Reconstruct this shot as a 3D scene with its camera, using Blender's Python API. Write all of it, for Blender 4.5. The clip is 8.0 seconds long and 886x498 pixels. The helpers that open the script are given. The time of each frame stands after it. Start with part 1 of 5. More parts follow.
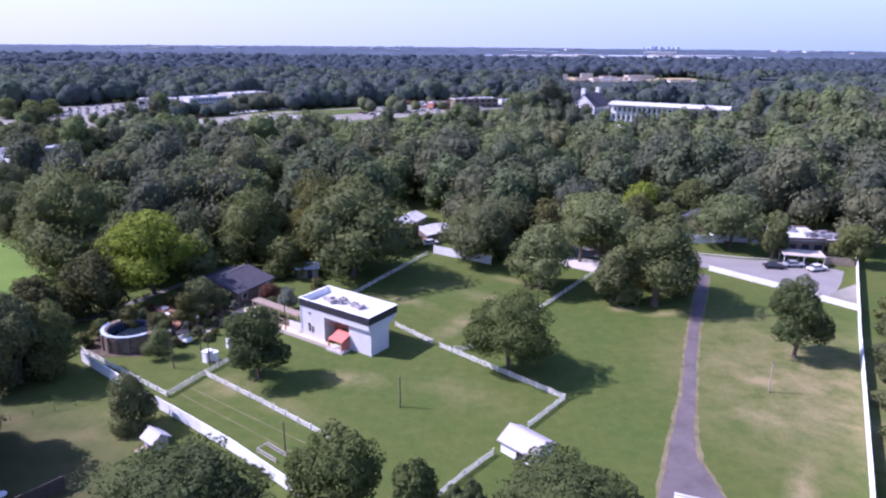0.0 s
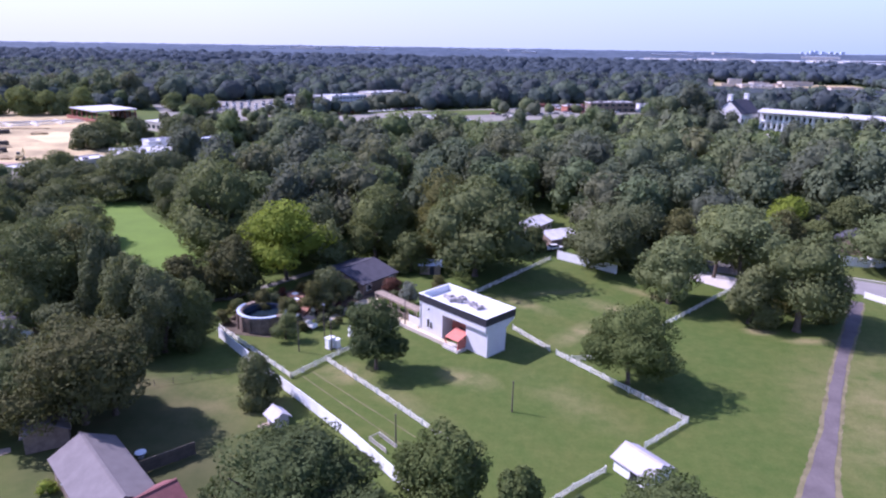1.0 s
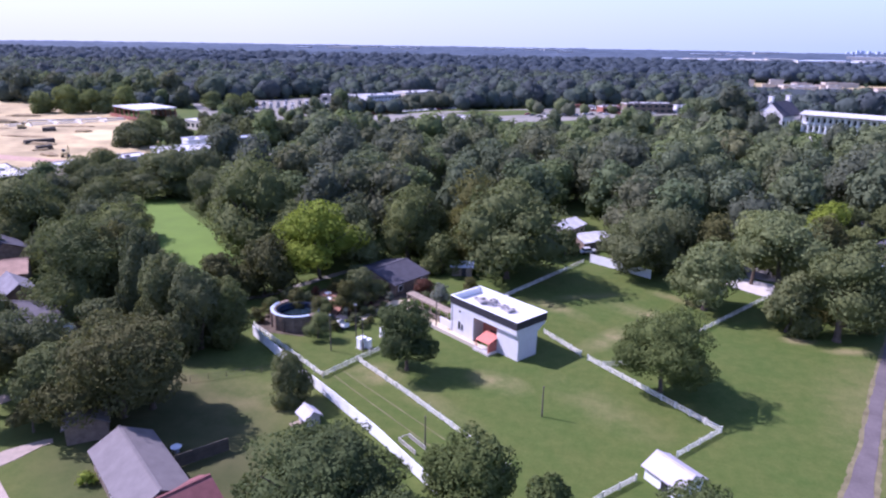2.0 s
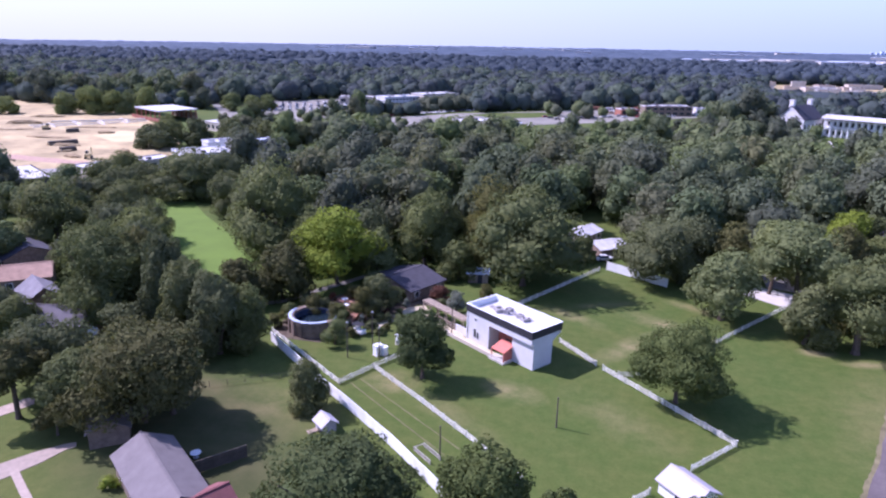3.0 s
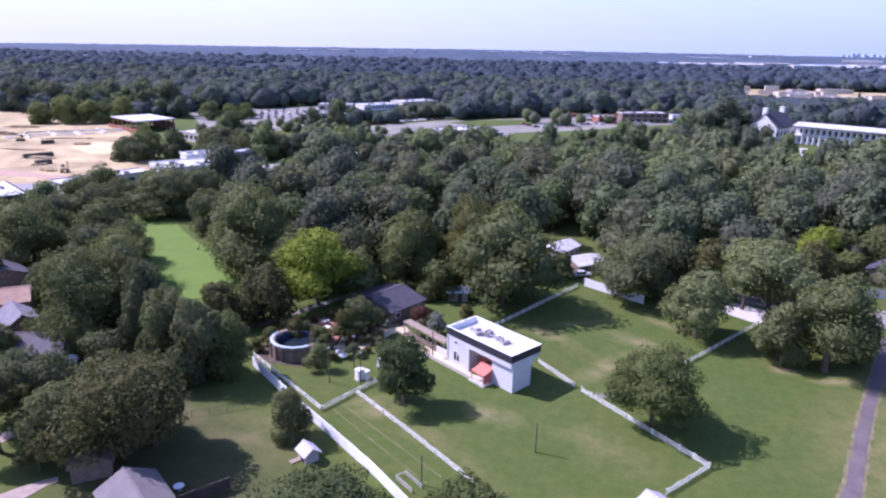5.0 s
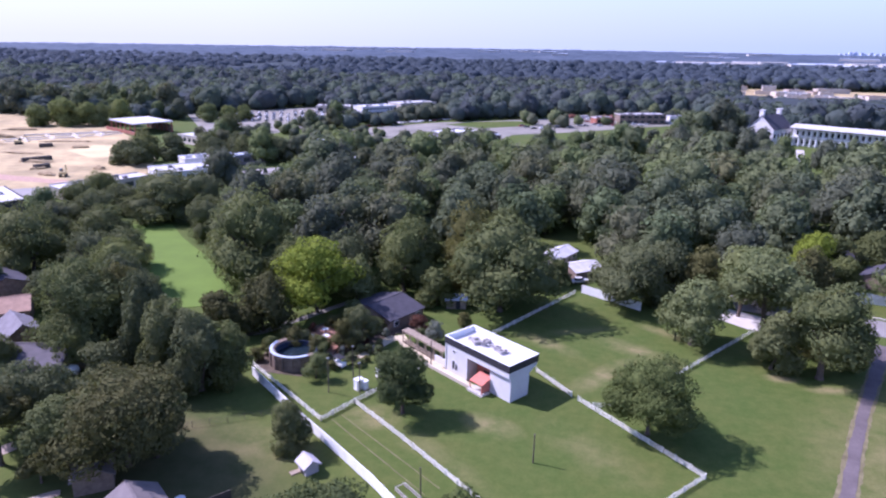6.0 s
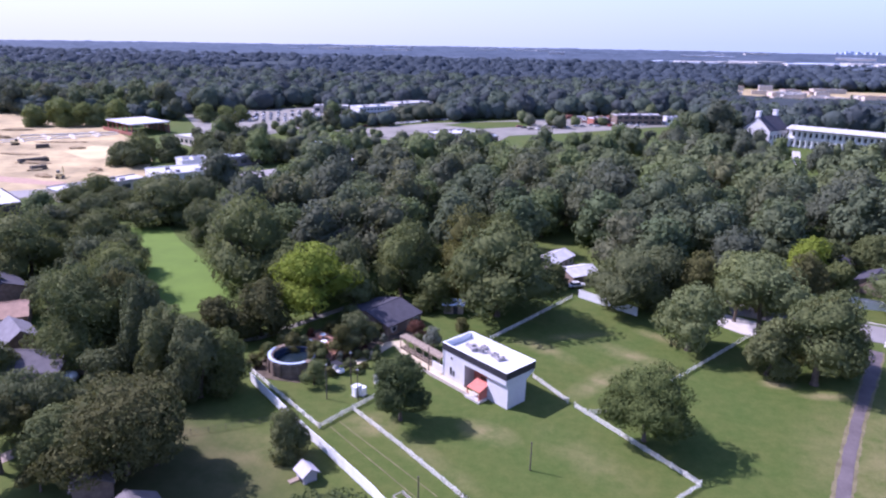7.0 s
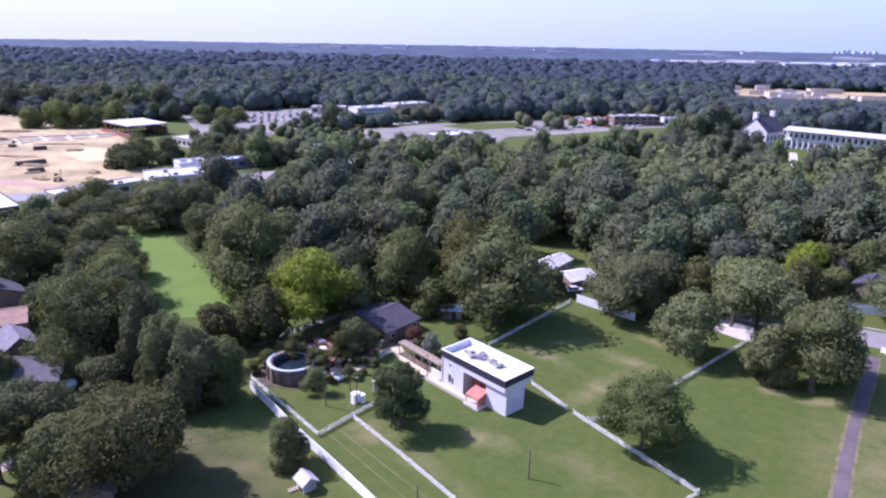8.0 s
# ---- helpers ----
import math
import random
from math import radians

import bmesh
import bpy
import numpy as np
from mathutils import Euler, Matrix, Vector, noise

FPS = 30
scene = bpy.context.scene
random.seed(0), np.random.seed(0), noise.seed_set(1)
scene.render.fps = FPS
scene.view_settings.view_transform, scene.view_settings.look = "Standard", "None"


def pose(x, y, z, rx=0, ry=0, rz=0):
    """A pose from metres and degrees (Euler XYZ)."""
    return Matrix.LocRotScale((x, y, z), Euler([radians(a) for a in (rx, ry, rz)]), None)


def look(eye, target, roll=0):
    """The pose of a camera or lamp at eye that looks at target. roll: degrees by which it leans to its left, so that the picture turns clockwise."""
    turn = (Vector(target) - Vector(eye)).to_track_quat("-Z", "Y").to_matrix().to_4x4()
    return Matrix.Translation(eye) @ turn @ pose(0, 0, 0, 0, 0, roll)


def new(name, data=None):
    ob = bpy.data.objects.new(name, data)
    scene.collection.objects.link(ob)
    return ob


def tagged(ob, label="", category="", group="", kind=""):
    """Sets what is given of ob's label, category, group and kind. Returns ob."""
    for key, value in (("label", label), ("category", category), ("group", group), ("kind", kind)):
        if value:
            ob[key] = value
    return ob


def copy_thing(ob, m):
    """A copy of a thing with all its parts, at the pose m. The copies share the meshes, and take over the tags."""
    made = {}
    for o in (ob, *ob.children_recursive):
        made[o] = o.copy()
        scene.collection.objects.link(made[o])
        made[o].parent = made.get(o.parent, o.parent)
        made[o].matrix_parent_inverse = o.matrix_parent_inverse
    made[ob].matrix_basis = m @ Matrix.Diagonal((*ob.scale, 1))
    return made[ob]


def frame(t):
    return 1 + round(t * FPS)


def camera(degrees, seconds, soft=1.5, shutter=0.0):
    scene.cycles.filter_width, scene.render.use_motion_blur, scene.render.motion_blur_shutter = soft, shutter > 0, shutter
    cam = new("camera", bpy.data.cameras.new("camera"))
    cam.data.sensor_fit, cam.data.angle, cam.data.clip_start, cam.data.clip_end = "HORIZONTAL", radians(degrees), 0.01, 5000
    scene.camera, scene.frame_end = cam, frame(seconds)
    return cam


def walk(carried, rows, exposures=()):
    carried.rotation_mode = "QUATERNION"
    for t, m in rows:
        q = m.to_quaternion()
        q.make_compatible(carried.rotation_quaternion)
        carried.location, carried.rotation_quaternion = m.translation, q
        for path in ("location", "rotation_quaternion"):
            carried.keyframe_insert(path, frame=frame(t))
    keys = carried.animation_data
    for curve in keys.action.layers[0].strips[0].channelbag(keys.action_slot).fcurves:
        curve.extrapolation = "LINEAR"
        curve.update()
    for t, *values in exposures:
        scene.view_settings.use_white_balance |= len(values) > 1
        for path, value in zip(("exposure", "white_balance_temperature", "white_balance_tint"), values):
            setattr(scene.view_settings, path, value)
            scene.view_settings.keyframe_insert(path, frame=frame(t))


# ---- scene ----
cam = camera(67.0, 8.0, soft=2.25)
PATH = [
    (0, (0.449, 0.136, 46.744), (0.432, 2.046, 46.153), 0.5),
    (0.5, (0.644, 0.702, 46.598), (0.351, 2.59, 46.007), 0.8),
    (1, (0.705, 0.957, 46.475), (0.32, 2.829, 45.885), 0.9),
    (1.5, (0.697, 1.009, 46.543), (0.264, 2.87, 45.952), 0.9),
    (3, (0.739, 0.642, 48.588), (0.214, 2.478, 47.993), 1.0),
    (3.5, (0.788, 0.574, 49.462), (0.272, 2.414, 48.872), 1.0),
    (4, (0.844, 0.466, 50.47), (0.368, 2.318, 49.881), 1.0),
    (4.5, (0.918, 0.418, 51.456), (0.446, 2.27, 50.869), 1.0),
    (6, (0.988, 0.102, 54.655), (0.523, 1.955, 54.063), 0.9),
    (6.5, (0.964, 0.078, 55.422), (0.503, 1.932, 54.83), 1.0),
    (7, (0.882, 0.027, 56.23), (0.426, 1.881, 55.633), 1.0),
    (7.5, (0.828, -0.012, 57.009), (0.375, 1.841, 56.409), 1.0),
    (8, (0.699, 0.065, 57.724), (0.25, 1.919, 57.124), 1.0),
]
walk(cam, [(t, look(eye, target, roll)) for t, eye, target, roll in PATH], [(0, 0.90, 5560, 43), (8, 0.90, 5560, 43)])

# ---- world, sun, exposure ----
world = bpy.data.worlds.new("sky")
scene.world = world
world.use_nodes = True
wn = world.node_tree
sky = wn.nodes.new("ShaderNodeTexSky")
sky.sky_type, sky.sun_disc = "NISHITA", False
sky.sun_elevation, sky.sun_rotation = radians(46), radians(-95)
sky.altitude, sky.air_density, sky.dust_density, sky.ozone_density = 0, 1.0, 0.6, 2.0
# bright haze towards the horizon all round
coord, sep, fall, veil = [wn.nodes.new(k) for k in ("ShaderNodeTexCoord", "ShaderNodeSeparateXYZ", "ShaderNodeValToRGB", "ShaderNodeMix")]
wn.links.new(coord.outputs["Generated"], sep.inputs[0])
wn.links.new(sep.outputs["Z"], fall.inputs[0])
fall.color_ramp.interpolation = "EASE"
fall.color_ramp.elements[0].position, fall.color_ramp.elements[0].color = 0.0, (0.85, 0.85, 0.85, 1)
fall.color_ramp.elements[1].position, fall.color_ramp.elements[1].color = 0.22, (0, 0, 0, 1)
veil.data_type = "RGBA"
wn.links.new(fall.outputs[0], veil.inputs[0])
wn.links.new(sky.outputs[0], veil.inputs[6])
# paler towards the sun's side
side, warm = wn.nodes.new("ShaderNodeValToRGB"), wn.nodes.new("ShaderNodeMix")
shift = wn.nodes.new("ShaderNodeMath")
shift.operation = "ADD"
shift.inputs[1].default_value = 0.5
wn.links.new(sep.outputs["X"], shift.inputs[0])
wn.links.new(shift.outputs[0], side.inputs[0])
side.color_ramp.elements[0].position, side.color_ramp.elements[0].color = 0.0, (0, 0, 0, 1)
side.color_ramp.elements[1].position, side.color_ramp.elements[1].color = 1.0, (1, 1, 1, 1)
warm.data_type = "RGBA"
warm.inputs[6].default_value, warm.inputs[7].default_value = (3.0, 3.55, 4.55, 1), (1.6, 2.45, 3.9, 1)
wn.links.new(side.outputs[0], warm.inputs[0])
wn.links.new(warm.outputs[2], veil.inputs[7])
wn.links.new(veil.outputs[2], wn.nodes["Background"].inputs[0])
wn.nodes["Background"].inputs[1].default_value = 0.132
sun = new("sun", bpy.data.lights.new("sun", "SUN"))
sun.data.energy, sun.data.angle, sun.data.color = 4.4, radians(0.5), (1.0, 0.96, 0.9)
sun.matrix_world = look((-69.2, 6.2, 72), (0, 0, 0))


# ---- materials ----
def material(name, rough=0.8, metal=0.0, spec=0.3):
    m = bpy.data.materials.new(name)
    m.use_nodes = True
    b = m.node_tree.nodes["Principled BSDF"]
    b.inputs["Roughness"].default_value, b.inputs["Metallic"].default_value = rough, metal
    b.inputs["Specular IOR Level"].default_value = spec
    return m, m.node_tree, b


def link(nt, a, b):
    nt.links.new(a, b)


def noise_node(nt, scale, detail=4.0, rough=0.55, coord="Object", stretch=None):
    tc = nt.nodes.new("ShaderNodeTexCoord")
    n = nt.nodes.new("ShaderNodeTexNoise")
    n.inputs["Scale"].default_value, n.inputs["Detail"].default_value, n.inputs["Roughness"].default_value = scale, detail, rough
    out = tc.outputs[coord]
    if stretch:
        mp = nt.nodes.new("ShaderNodeMapping")
        mp.inputs["Scale"].default_value = stretch
        link(nt, out, mp.inputs[0])
        out = mp.outputs[0]
    link(nt, out, n.inputs["Vector"])
    return n.outputs["Fac"]


def ramp(nt, fac, *stops):
    r = nt.nodes.new("ShaderNodeValToRGB")
    el = r.color_ramp.elements
    while len(el) < len(stops):
        el.new(0.5)
    for e, (p, c) in zip(el, stops):
        e.position, e.color = p, (*c, 1) if len(c) == 3 else c
    link(nt, fac, r.inputs[0])
    return r.outputs[0]


def mix(nt, fac, a, b, mode="MIX"):
    m = nt.nodes.new("ShaderNodeMix")
    m.data_type, m.blend_type = "RGBA", mode
    for sock, v in ((m.inputs[0], fac), (m.inputs[6], a), (m.inputs[7], b)):
        if isinstance(v, (int, float)):
            sock.default_value = v
        elif isinstance(v, tuple):
            sock.default_value = (*v, 1)
        else:
            link(nt, v, sock)
    return m.outputs[2]


def maths(nt, op, a, b=0.0, clamp=False):
    m = nt.nodes.new("ShaderNodeMath")
    m.operation, m.use_clamp = op, clamp
    for sock, v in zip(m.inputs, (a, b)):
        if isinstance(v, (int, float)):
            sock.default_value = v
        else:
            link(nt, v, sock)
    return m.outputs[0]


def bump(nt, b, height, strength=0.3, dist=0.05):
    n = nt.nodes.new("ShaderNodeBump")
    n.inputs["Strength"].default_value, n.inputs["Distance"].default_value = strength, dist
    link(nt, height, n.inputs["Height"])
    link(nt, n.outputs[0], b.inputs["Normal"])


def plain(name, col, rough=0.7, metal=0.0, spec=0.3, vary=0.12, scale=1.5, fine=14.0):
    """A surface with stains at two scales and a fine relief."""
    m, nt, b = material(name, rough, metal, spec)
    big, small = noise_node(nt, scale, 5.0), noise_node(nt, fine, 3.0)
    lo, hi = tuple(c * (1 - vary * 1.6) for c in col), tuple(min(1, c * (1 + vary)) for c in col)
    c = ramp(nt, big, (0.3, lo), (0.7, hi))
    c = mix(nt, 0.25, c, ramp(nt, small, (0.3, lo), (0.7, hi)))
    info = nt.nodes.new("ShaderNodeObjectInfo")
    c = mix(nt, 1.0, c, ramp(nt, info.outputs["Random"], (0.0, (0.9, 0.9, 0.9)), (1.0, (1.05, 1.05, 1.05))), "MULTIPLY")
    link(nt, c, b.inputs["Base Color"])
    bump(nt, b, small, 0.25, 0.02)
    return m


def leaves(name, dark, light, through_light=0.34, spread=0.15, grain=1.1, relief_depth=0.45, patch=0.28):
    """Leaf clumps: colour varies from clump to clump, across the crown and from tree to tree."""
    m, nt, b = material(name, 0.8, 0.0, 0.08)
    geo, info = nt.nodes.new("ShaderNodeNewGeometry"), nt.nodes.new("ShaderNodeObjectInfo")
    c = ramp(nt, geo.outputs["Random Per Island"], (0.0, dark), (1.0, light))
    c = mix(nt, 0.45 if patch > 0.1 else 0.9, c, ramp(nt, noise_node(nt, patch, 3.0 if patch > 0.1 else 6.0), (0.35, dark), (0.68, light)))
    lo, hi = (1 - spread, 1 - spread * 0.8, 1 - spread * 0.4), (1 + spread * 1.1, 1 + spread, 1 - spread * 0.2)
    c = mix(nt, 1.0, c, ramp(nt, info.outputs["Random"], (0.0, lo), (0.5, (1.0, 1.0, 1.0)), (1.0, hi)), "MULTIPLY")
    link(nt, c, b.inputs["Base Color"])
    tr = nt.nodes.new("ShaderNodeBsdfTranslucent")
    link(nt, mix(nt, 1.0, c, (1.1, 1.1, 0.85), "MULTIPLY"), tr.inputs[0])
    sh = nt.nodes.new("ShaderNodeMixShader")
    sh.inputs[0].default_value = through_light
    link(nt, b.outputs[0], sh.inputs[1])
    link(nt, tr.outputs[0], sh.inputs[2])
    link(nt, sh.outputs[0], nt.nodes["Material Output"].inputs[0])
    relief = maths(nt, "ADD", maths(nt, "MULTIPLY", noise_node(nt, grain, 2.0, 0.6), 1.0), maths(nt, "MULTIPLY", noise_node(nt, grain * 3.1, 2.0, 0.6), 0.45))
    bump(nt, b, relief, relief_depth, 0.35 / grain)
    link(nt, b.inputs["Normal"].links[0].from_socket, tr.inputs["Normal"])
    return m


M_LEAF = leaves("foliage_green", (0.086, 0.103, 0.042), (0.150, 0.172, 0.066))
M_LEAF_DARK = leaves("foliage_dark", (0.086, 0.100, 0.050), (0.146, 0.163, 0.073))
M_LEAF_BRIGHT = leaves("foliage_yellow_green", (0.140, 0.185, 0.024), (0.215, 0.265, 0.040), spread=0.08)
M_LEAF_OLIVE = leaves("foliage_olive", (0.078, 0.080, 0.032), (0.134, 0.134, 0.051))
M_LEAF_RED = leaves("foliage_reddish", (0.066, 0.031, 0.027), (0.133, 0.066, 0.051))
M_LEAF_PALE = leaves("foliage_pale_bloom", (0.094, 0.117, 0.070), (0.328, 0.343, 0.281))
M_LEAF_PALEGREEN = leaves("foliage_light_green", (0.115, 0.142, 0.056), (0.195, 0.225, 0.092))
M_LEAF_FRONT = leaves("foliage_deep_green", (0.060, 0.080, 0.030), (0.106, 0.134, 0.050))
M_LEAF_SOFT = leaves("foliage_soft_green", (0.130, 0.154, 0.060), (0.212, 0.240, 0.096))
# far leaves: blue haze is put into these colours, stronger with distance
M_LEAF_FAR = leaves("foliage_far_hazed", (0.064, 0.083, 0.078), (0.103, 0.130, 0.116), relief_depth=0.2, grain=0.5)
M_LEAF_FARDARK = leaves("foliage_far_hazed_dark", (0.057, 0.070, 0.075), (0.090, 0.108, 0.108), relief_depth=0.2, grain=0.5)
M_LEAF_FARGREEN = leaves("foliage_far_hazed_green", (0.067, 0.090, 0.075), (0.106, 0.138, 0.110), relief_depth=0.2, grain=0.5)
M_LEAF_HAZY = leaves("foliage_haze_blue", (0.062, 0.080, 0.094), (0.092, 0.115, 0.130), relief_depth=0.2, grain=0.4)
M_LEAF_DISTANT = leaves("foliage_distant_haze_blue", (0.056, 0.076, 0.100), (0.112, 0.138, 0.172), 0.1, relief_depth=0.2, grain=0.2, patch=0.006)
# woodland leaves: green with some extra blue painted in for haze
M_WOODS = leaves("woodland_green", (0.088, 0.108, 0.062), (0.150, 0.180, 0.096), grain=0.8)
M_WOODS_DARK = leaves("woodland_dark", (0.080, 0.092, 0.063), (0.136, 0.152, 0.092), grain=0.8)
M_WOODS_GREEN = leaves("woodland_fresh_green", (0.090, 0.118, 0.058), (0.152, 0.192, 0.088), grain=0.8)
M_WOODS_WARM = leaves("woodland_dull_green", (0.099, 0.106, 0.063), (0.160, 0.169, 0.092), grain=0.8)
M_BARK = plain("bark", (0.11, 0.085, 0.065), 0.95, vary=0.35, scale=3.0)
M_WHITE = plain("white_paint", (0.78, 0.79, 0.80), 0.55, vary=0.05)
M_FENCE = plain("weathered_white_fence_paint", (0.74, 0.73, 0.66), 0.7, vary=0.14, scale=0.8, fine=6)
M_WHITEWALL = plain("white_stucco_wall", (0.64, 0.63, 0.64), 0.8, vary=0.06, scale=0.6, fine=5)
M_BAND = plain("dark_band", (0.035, 0.034, 0.042), 0.6, vary=0.15)
M_ROOFWHITE = plain("white_roof_membrane", (0.51, 0.50, 0.51), 0.75, vary=0.2, scale=0.5, fine=3)
M_RED = plain("red_orange_awning", (0.52, 0.17, 0.13), 0.7, vary=0.1)
M_DARK = plain("dark_opening", (0.03, 0.03, 0.035), 0.5, vary=0.2)
M_METAL = plain("grey_metal", (0.45, 0.46, 0.48), 0.45, 0.7, 0.5, vary=0.15)
M_UNIT = plain("dull_unit_metal", (0.33, 0.31, 0.30), 0.6, vary=0.25, scale=1.2)
M_WOOD = plain("weathered_wood", (0.30, 0.24, 0.18), 0.85, vary=0.25, scale=2.5)
M_POLE = plain("dark_wood_pole", (0.10, 0.085, 0.07), 0.9, vary=0.25)
M_CONC = plain("concrete", (0.46, 0.43, 0.39), 0.9, vary=0.14, scale=0.4, fine=4)
M_ASPHALT = plain("old_asphalt", (0.118, 0.098, 0.098), 0.9, vary=0.2, scale=0.35, fine=3)
M_ROAD = plain("pale_asphalt_road", (0.25, 0.235, 0.225), 0.9, vary=0.1, scale=0.2, fine=3)
M_LOT = plain("worn_parking_asphalt", (0.225, 0.212, 0.180), 0.9, vary=0.22, scale=0.06, fine=0.5)
M_SHINGLE = plain("grey_shingles", (0.19, 0.18, 0.20), 0.9, vary=0.2, scale=0.8, fine=7)
M_LILAC = plain("pale_lilac_siding", (0.42, 0.40, 0.43), 0.75, vary=0.08)
M_BARNROOF = plain("pale_lilac_metal_roof", (0.42, 0.395, 0.43), 0.6, vary=0.06)
M_SHINGLE_DK = plain("dark_shingles", (0.062, 0.060, 0.076), 0.9, vary=0.2, scale=0.8, fine=7)
M_SHINGLE_DUSK = plain("dusky_shingles", (0.105, 0.095, 0.105), 0.9, vary=0.2, scale=0.8, fine=7)
M_SHINGLE_RED = plain("red_brown_shingles", (0.30, 0.12, 0.085), 0.9, vary=0.2, scale=0.8, fine=7)
M_SHINGLE_TAUPE = plain("taupe_shingles", (0.160, 0.142, 0.142), 0.9, vary=0.12, scale=0.8, fine=7)
M_SHINGLE_MAROON = plain("maroon_shingles", (0.19, 0.075, 0.075), 0.9, vary=0.2, scale=0.8, fine=7)
M_SHINGLE_TAN = plain("tan_shingles", (0.40, 0.26, 0.19), 0.9, vary=0.2, scale=0.8, fine=7)
M_BRICK = plain("brown_brick", (0.22, 0.165, 0.13), 0.9, vary=0.3, scale=1.2, fine=9)
M_BEIGE = plain("beige_siding", (0.55, 0.48, 0.40), 0.8, vary=0.08)
M_EDGE = plain("worn_earth", (0.165, 0.145, 0.075), 0.95, vary=0.25, scale=0.6, fine=4)
M_SOIL = plain("garden_soil", (0.11, 0.085, 0.06), 0.95, vary=0.3, scale=0.8)
M_WALK = plain("pinkish_concrete", (0.34, 0.275, 0.225), 0.9, vary=0.14)
M_PATH = plain("yellowish_path", (0.54, 0.46, 0.31), 0.9, vary=0.12)
M_SAND = plain("yellow_sand", (0.55, 0.45, 0.24), 0.95, vary=0.12, scale=0.1, fine=0.6)
M_DIRT = plain("bare_clay", (0.43, 0.335, 0.175), 0.95, vary=0.38, scale=0.045, fine=0.3)
M_FOOTING = plain("pale_new_concrete", (0.62, 0.58, 0.52), 0.9, vary=0.1)
M_HEAP = plain("spoil_earth", (0.36, 0.27, 0.15), 0.95, vary=0.3, scale=0.3)
M_LINER = plain("pool_liner", (0.03, 0.045, 0.08), 0.5, vary=0.2)
M_COPING = plain("pale_blue_coping", (0.46, 0.53, 0.64), 0.5, vary=0.08)
M_TERRA = plain("terracotta_paving", (0.42, 0.22, 0.15), 0.9, vary=0.25)
M_TOWER = plain("blue_grey_tower", (0.50, 0.56, 0.68), 0.8, vary=0.05)
M_GLASS, gnt, gb = material("window_glass", 0.06, 0.0, 0.6)
gb.inputs["Base Color"].default_value = (0.03, 0.04, 0.05, 1)
M_WATER, wnt, wb = material("pool_water", 0.05, 0.0, 0.6)
wb.inputs["Base Color"].default_value = (0.012, 0.022, 0.03, 1)
bump(wnt, wb, noise_node(wnt, 2.0), 0.1, 0.03)


def ground_material():
    m, nt, b = material("grass_ground", 0.95, 0.0, 0.15)
    big, mid, fine = noise_node(nt, 0.035, 5.0, 0.6), noise_node(nt, 0.22, 5.0, 0.65), noise_node(nt, 3.0, 4.0, 0.7)
    tuft = noise_node(nt, 0.7, 5.0, 0.72)
    c = ramp(nt, big, (0.38, (0.050, 0.096, 0.015)), (0.52, (0.075, 0.107, 0.019)), (0.66, (0.126, 0.120, 0.032)))
    c = mix(nt, 0.55, c, ramp(nt, mid, (0.34, (0.050, 0.086, 0.014)), (0.70, (0.120, 0.118, 0.032))))
    c = mix(nt, 0.22, c, ramp(nt, fine, (0.3, (0.035, 0.065, 0.014)), (0.7, (0.15, 0.165, 0.055))))
    c = mix(nt, 0.3, c, ramp(nt, tuft, (0.36, (0.038, 0.074, 0.010)), (0.66, (0.110, 0.134, 0.032))))
    # worn, dry patches: centre, half-axes, turn, strength
    tc = nt.nodes.new("ShaderNodeTexCoord")
    dry = None
    for x, y, a, bb, turn, s in DRY:
        mp = nt.nodes.new("ShaderNodeMapping")
        mp.vector_type = "TEXTURE"
        mp.inputs["Location"].default_value, mp.inputs["Rotation"].default_value = (x, y, 0), (0, 0, radians(turn))
        mp.inputs["Scale"].default_value = (a, bb, 50)
        link(nt, tc.outputs["Object"], mp.inputs[0])
        g = nt.nodes.new("ShaderNodeTexGradient")
        g.gradient_type = "SPHERICAL"
        link(nt, mp.outputs[0], g.inputs[0])
        v = maths(nt, "MULTIPLY", g.outputs[1], s)
        dry = v if dry is None else maths(nt, "MAXIMUM", dry, v)
    wob = ramp(nt, mid, (0.36, (0, 0, 0)), (0.62, (1, 1, 1)))
    dry = maths(nt, "MULTIPLY", dry, maths(nt, "ADD", maths(nt, "MULTIPLY", wob, 1.5), 0.35), True)
    c = mix(nt, dry, c, ramp(nt, fine, (0.3, (0.205, 0.170, 0.074)), (0.7, (0.300, 0.246, 0.122))))
    # rougher olive grass of the yards
    mp = nt.nodes.new("ShaderNodeMapping")
    mp.vector_type = "TEXTURE"
    mp.inputs["Location"].default_value, mp.inputs["Rotation"].default_value, mp.inputs["Scale"].default_value = (-50, 62, 0), (0, 0, radians(-38)), (40, 17, 50)
    link(nt, tc.outputs["Object"], mp.inputs[0])
    g = nt.nodes.new("ShaderNodeTexGradient")
    g.gradient_type = "SPHERICAL"
    link(nt, mp.outputs[0], g.inputs[0])
    c = mix(nt, maths(nt, "MULTIPLY", g.outputs[1], 1.6, True), c, ramp(nt, mid, (0.35, (0.058, 0.066, 0.023)), (0.7, (0.096, 0.090, 0.038))))
    c = mix(nt, 1.0, c, (0.9, 0.92, 0.96), "MULTIPLY")
    link(nt, c, b.inputs["Base Color"])
    bump(nt, b, fine, 0.5, 0.08)
    return m


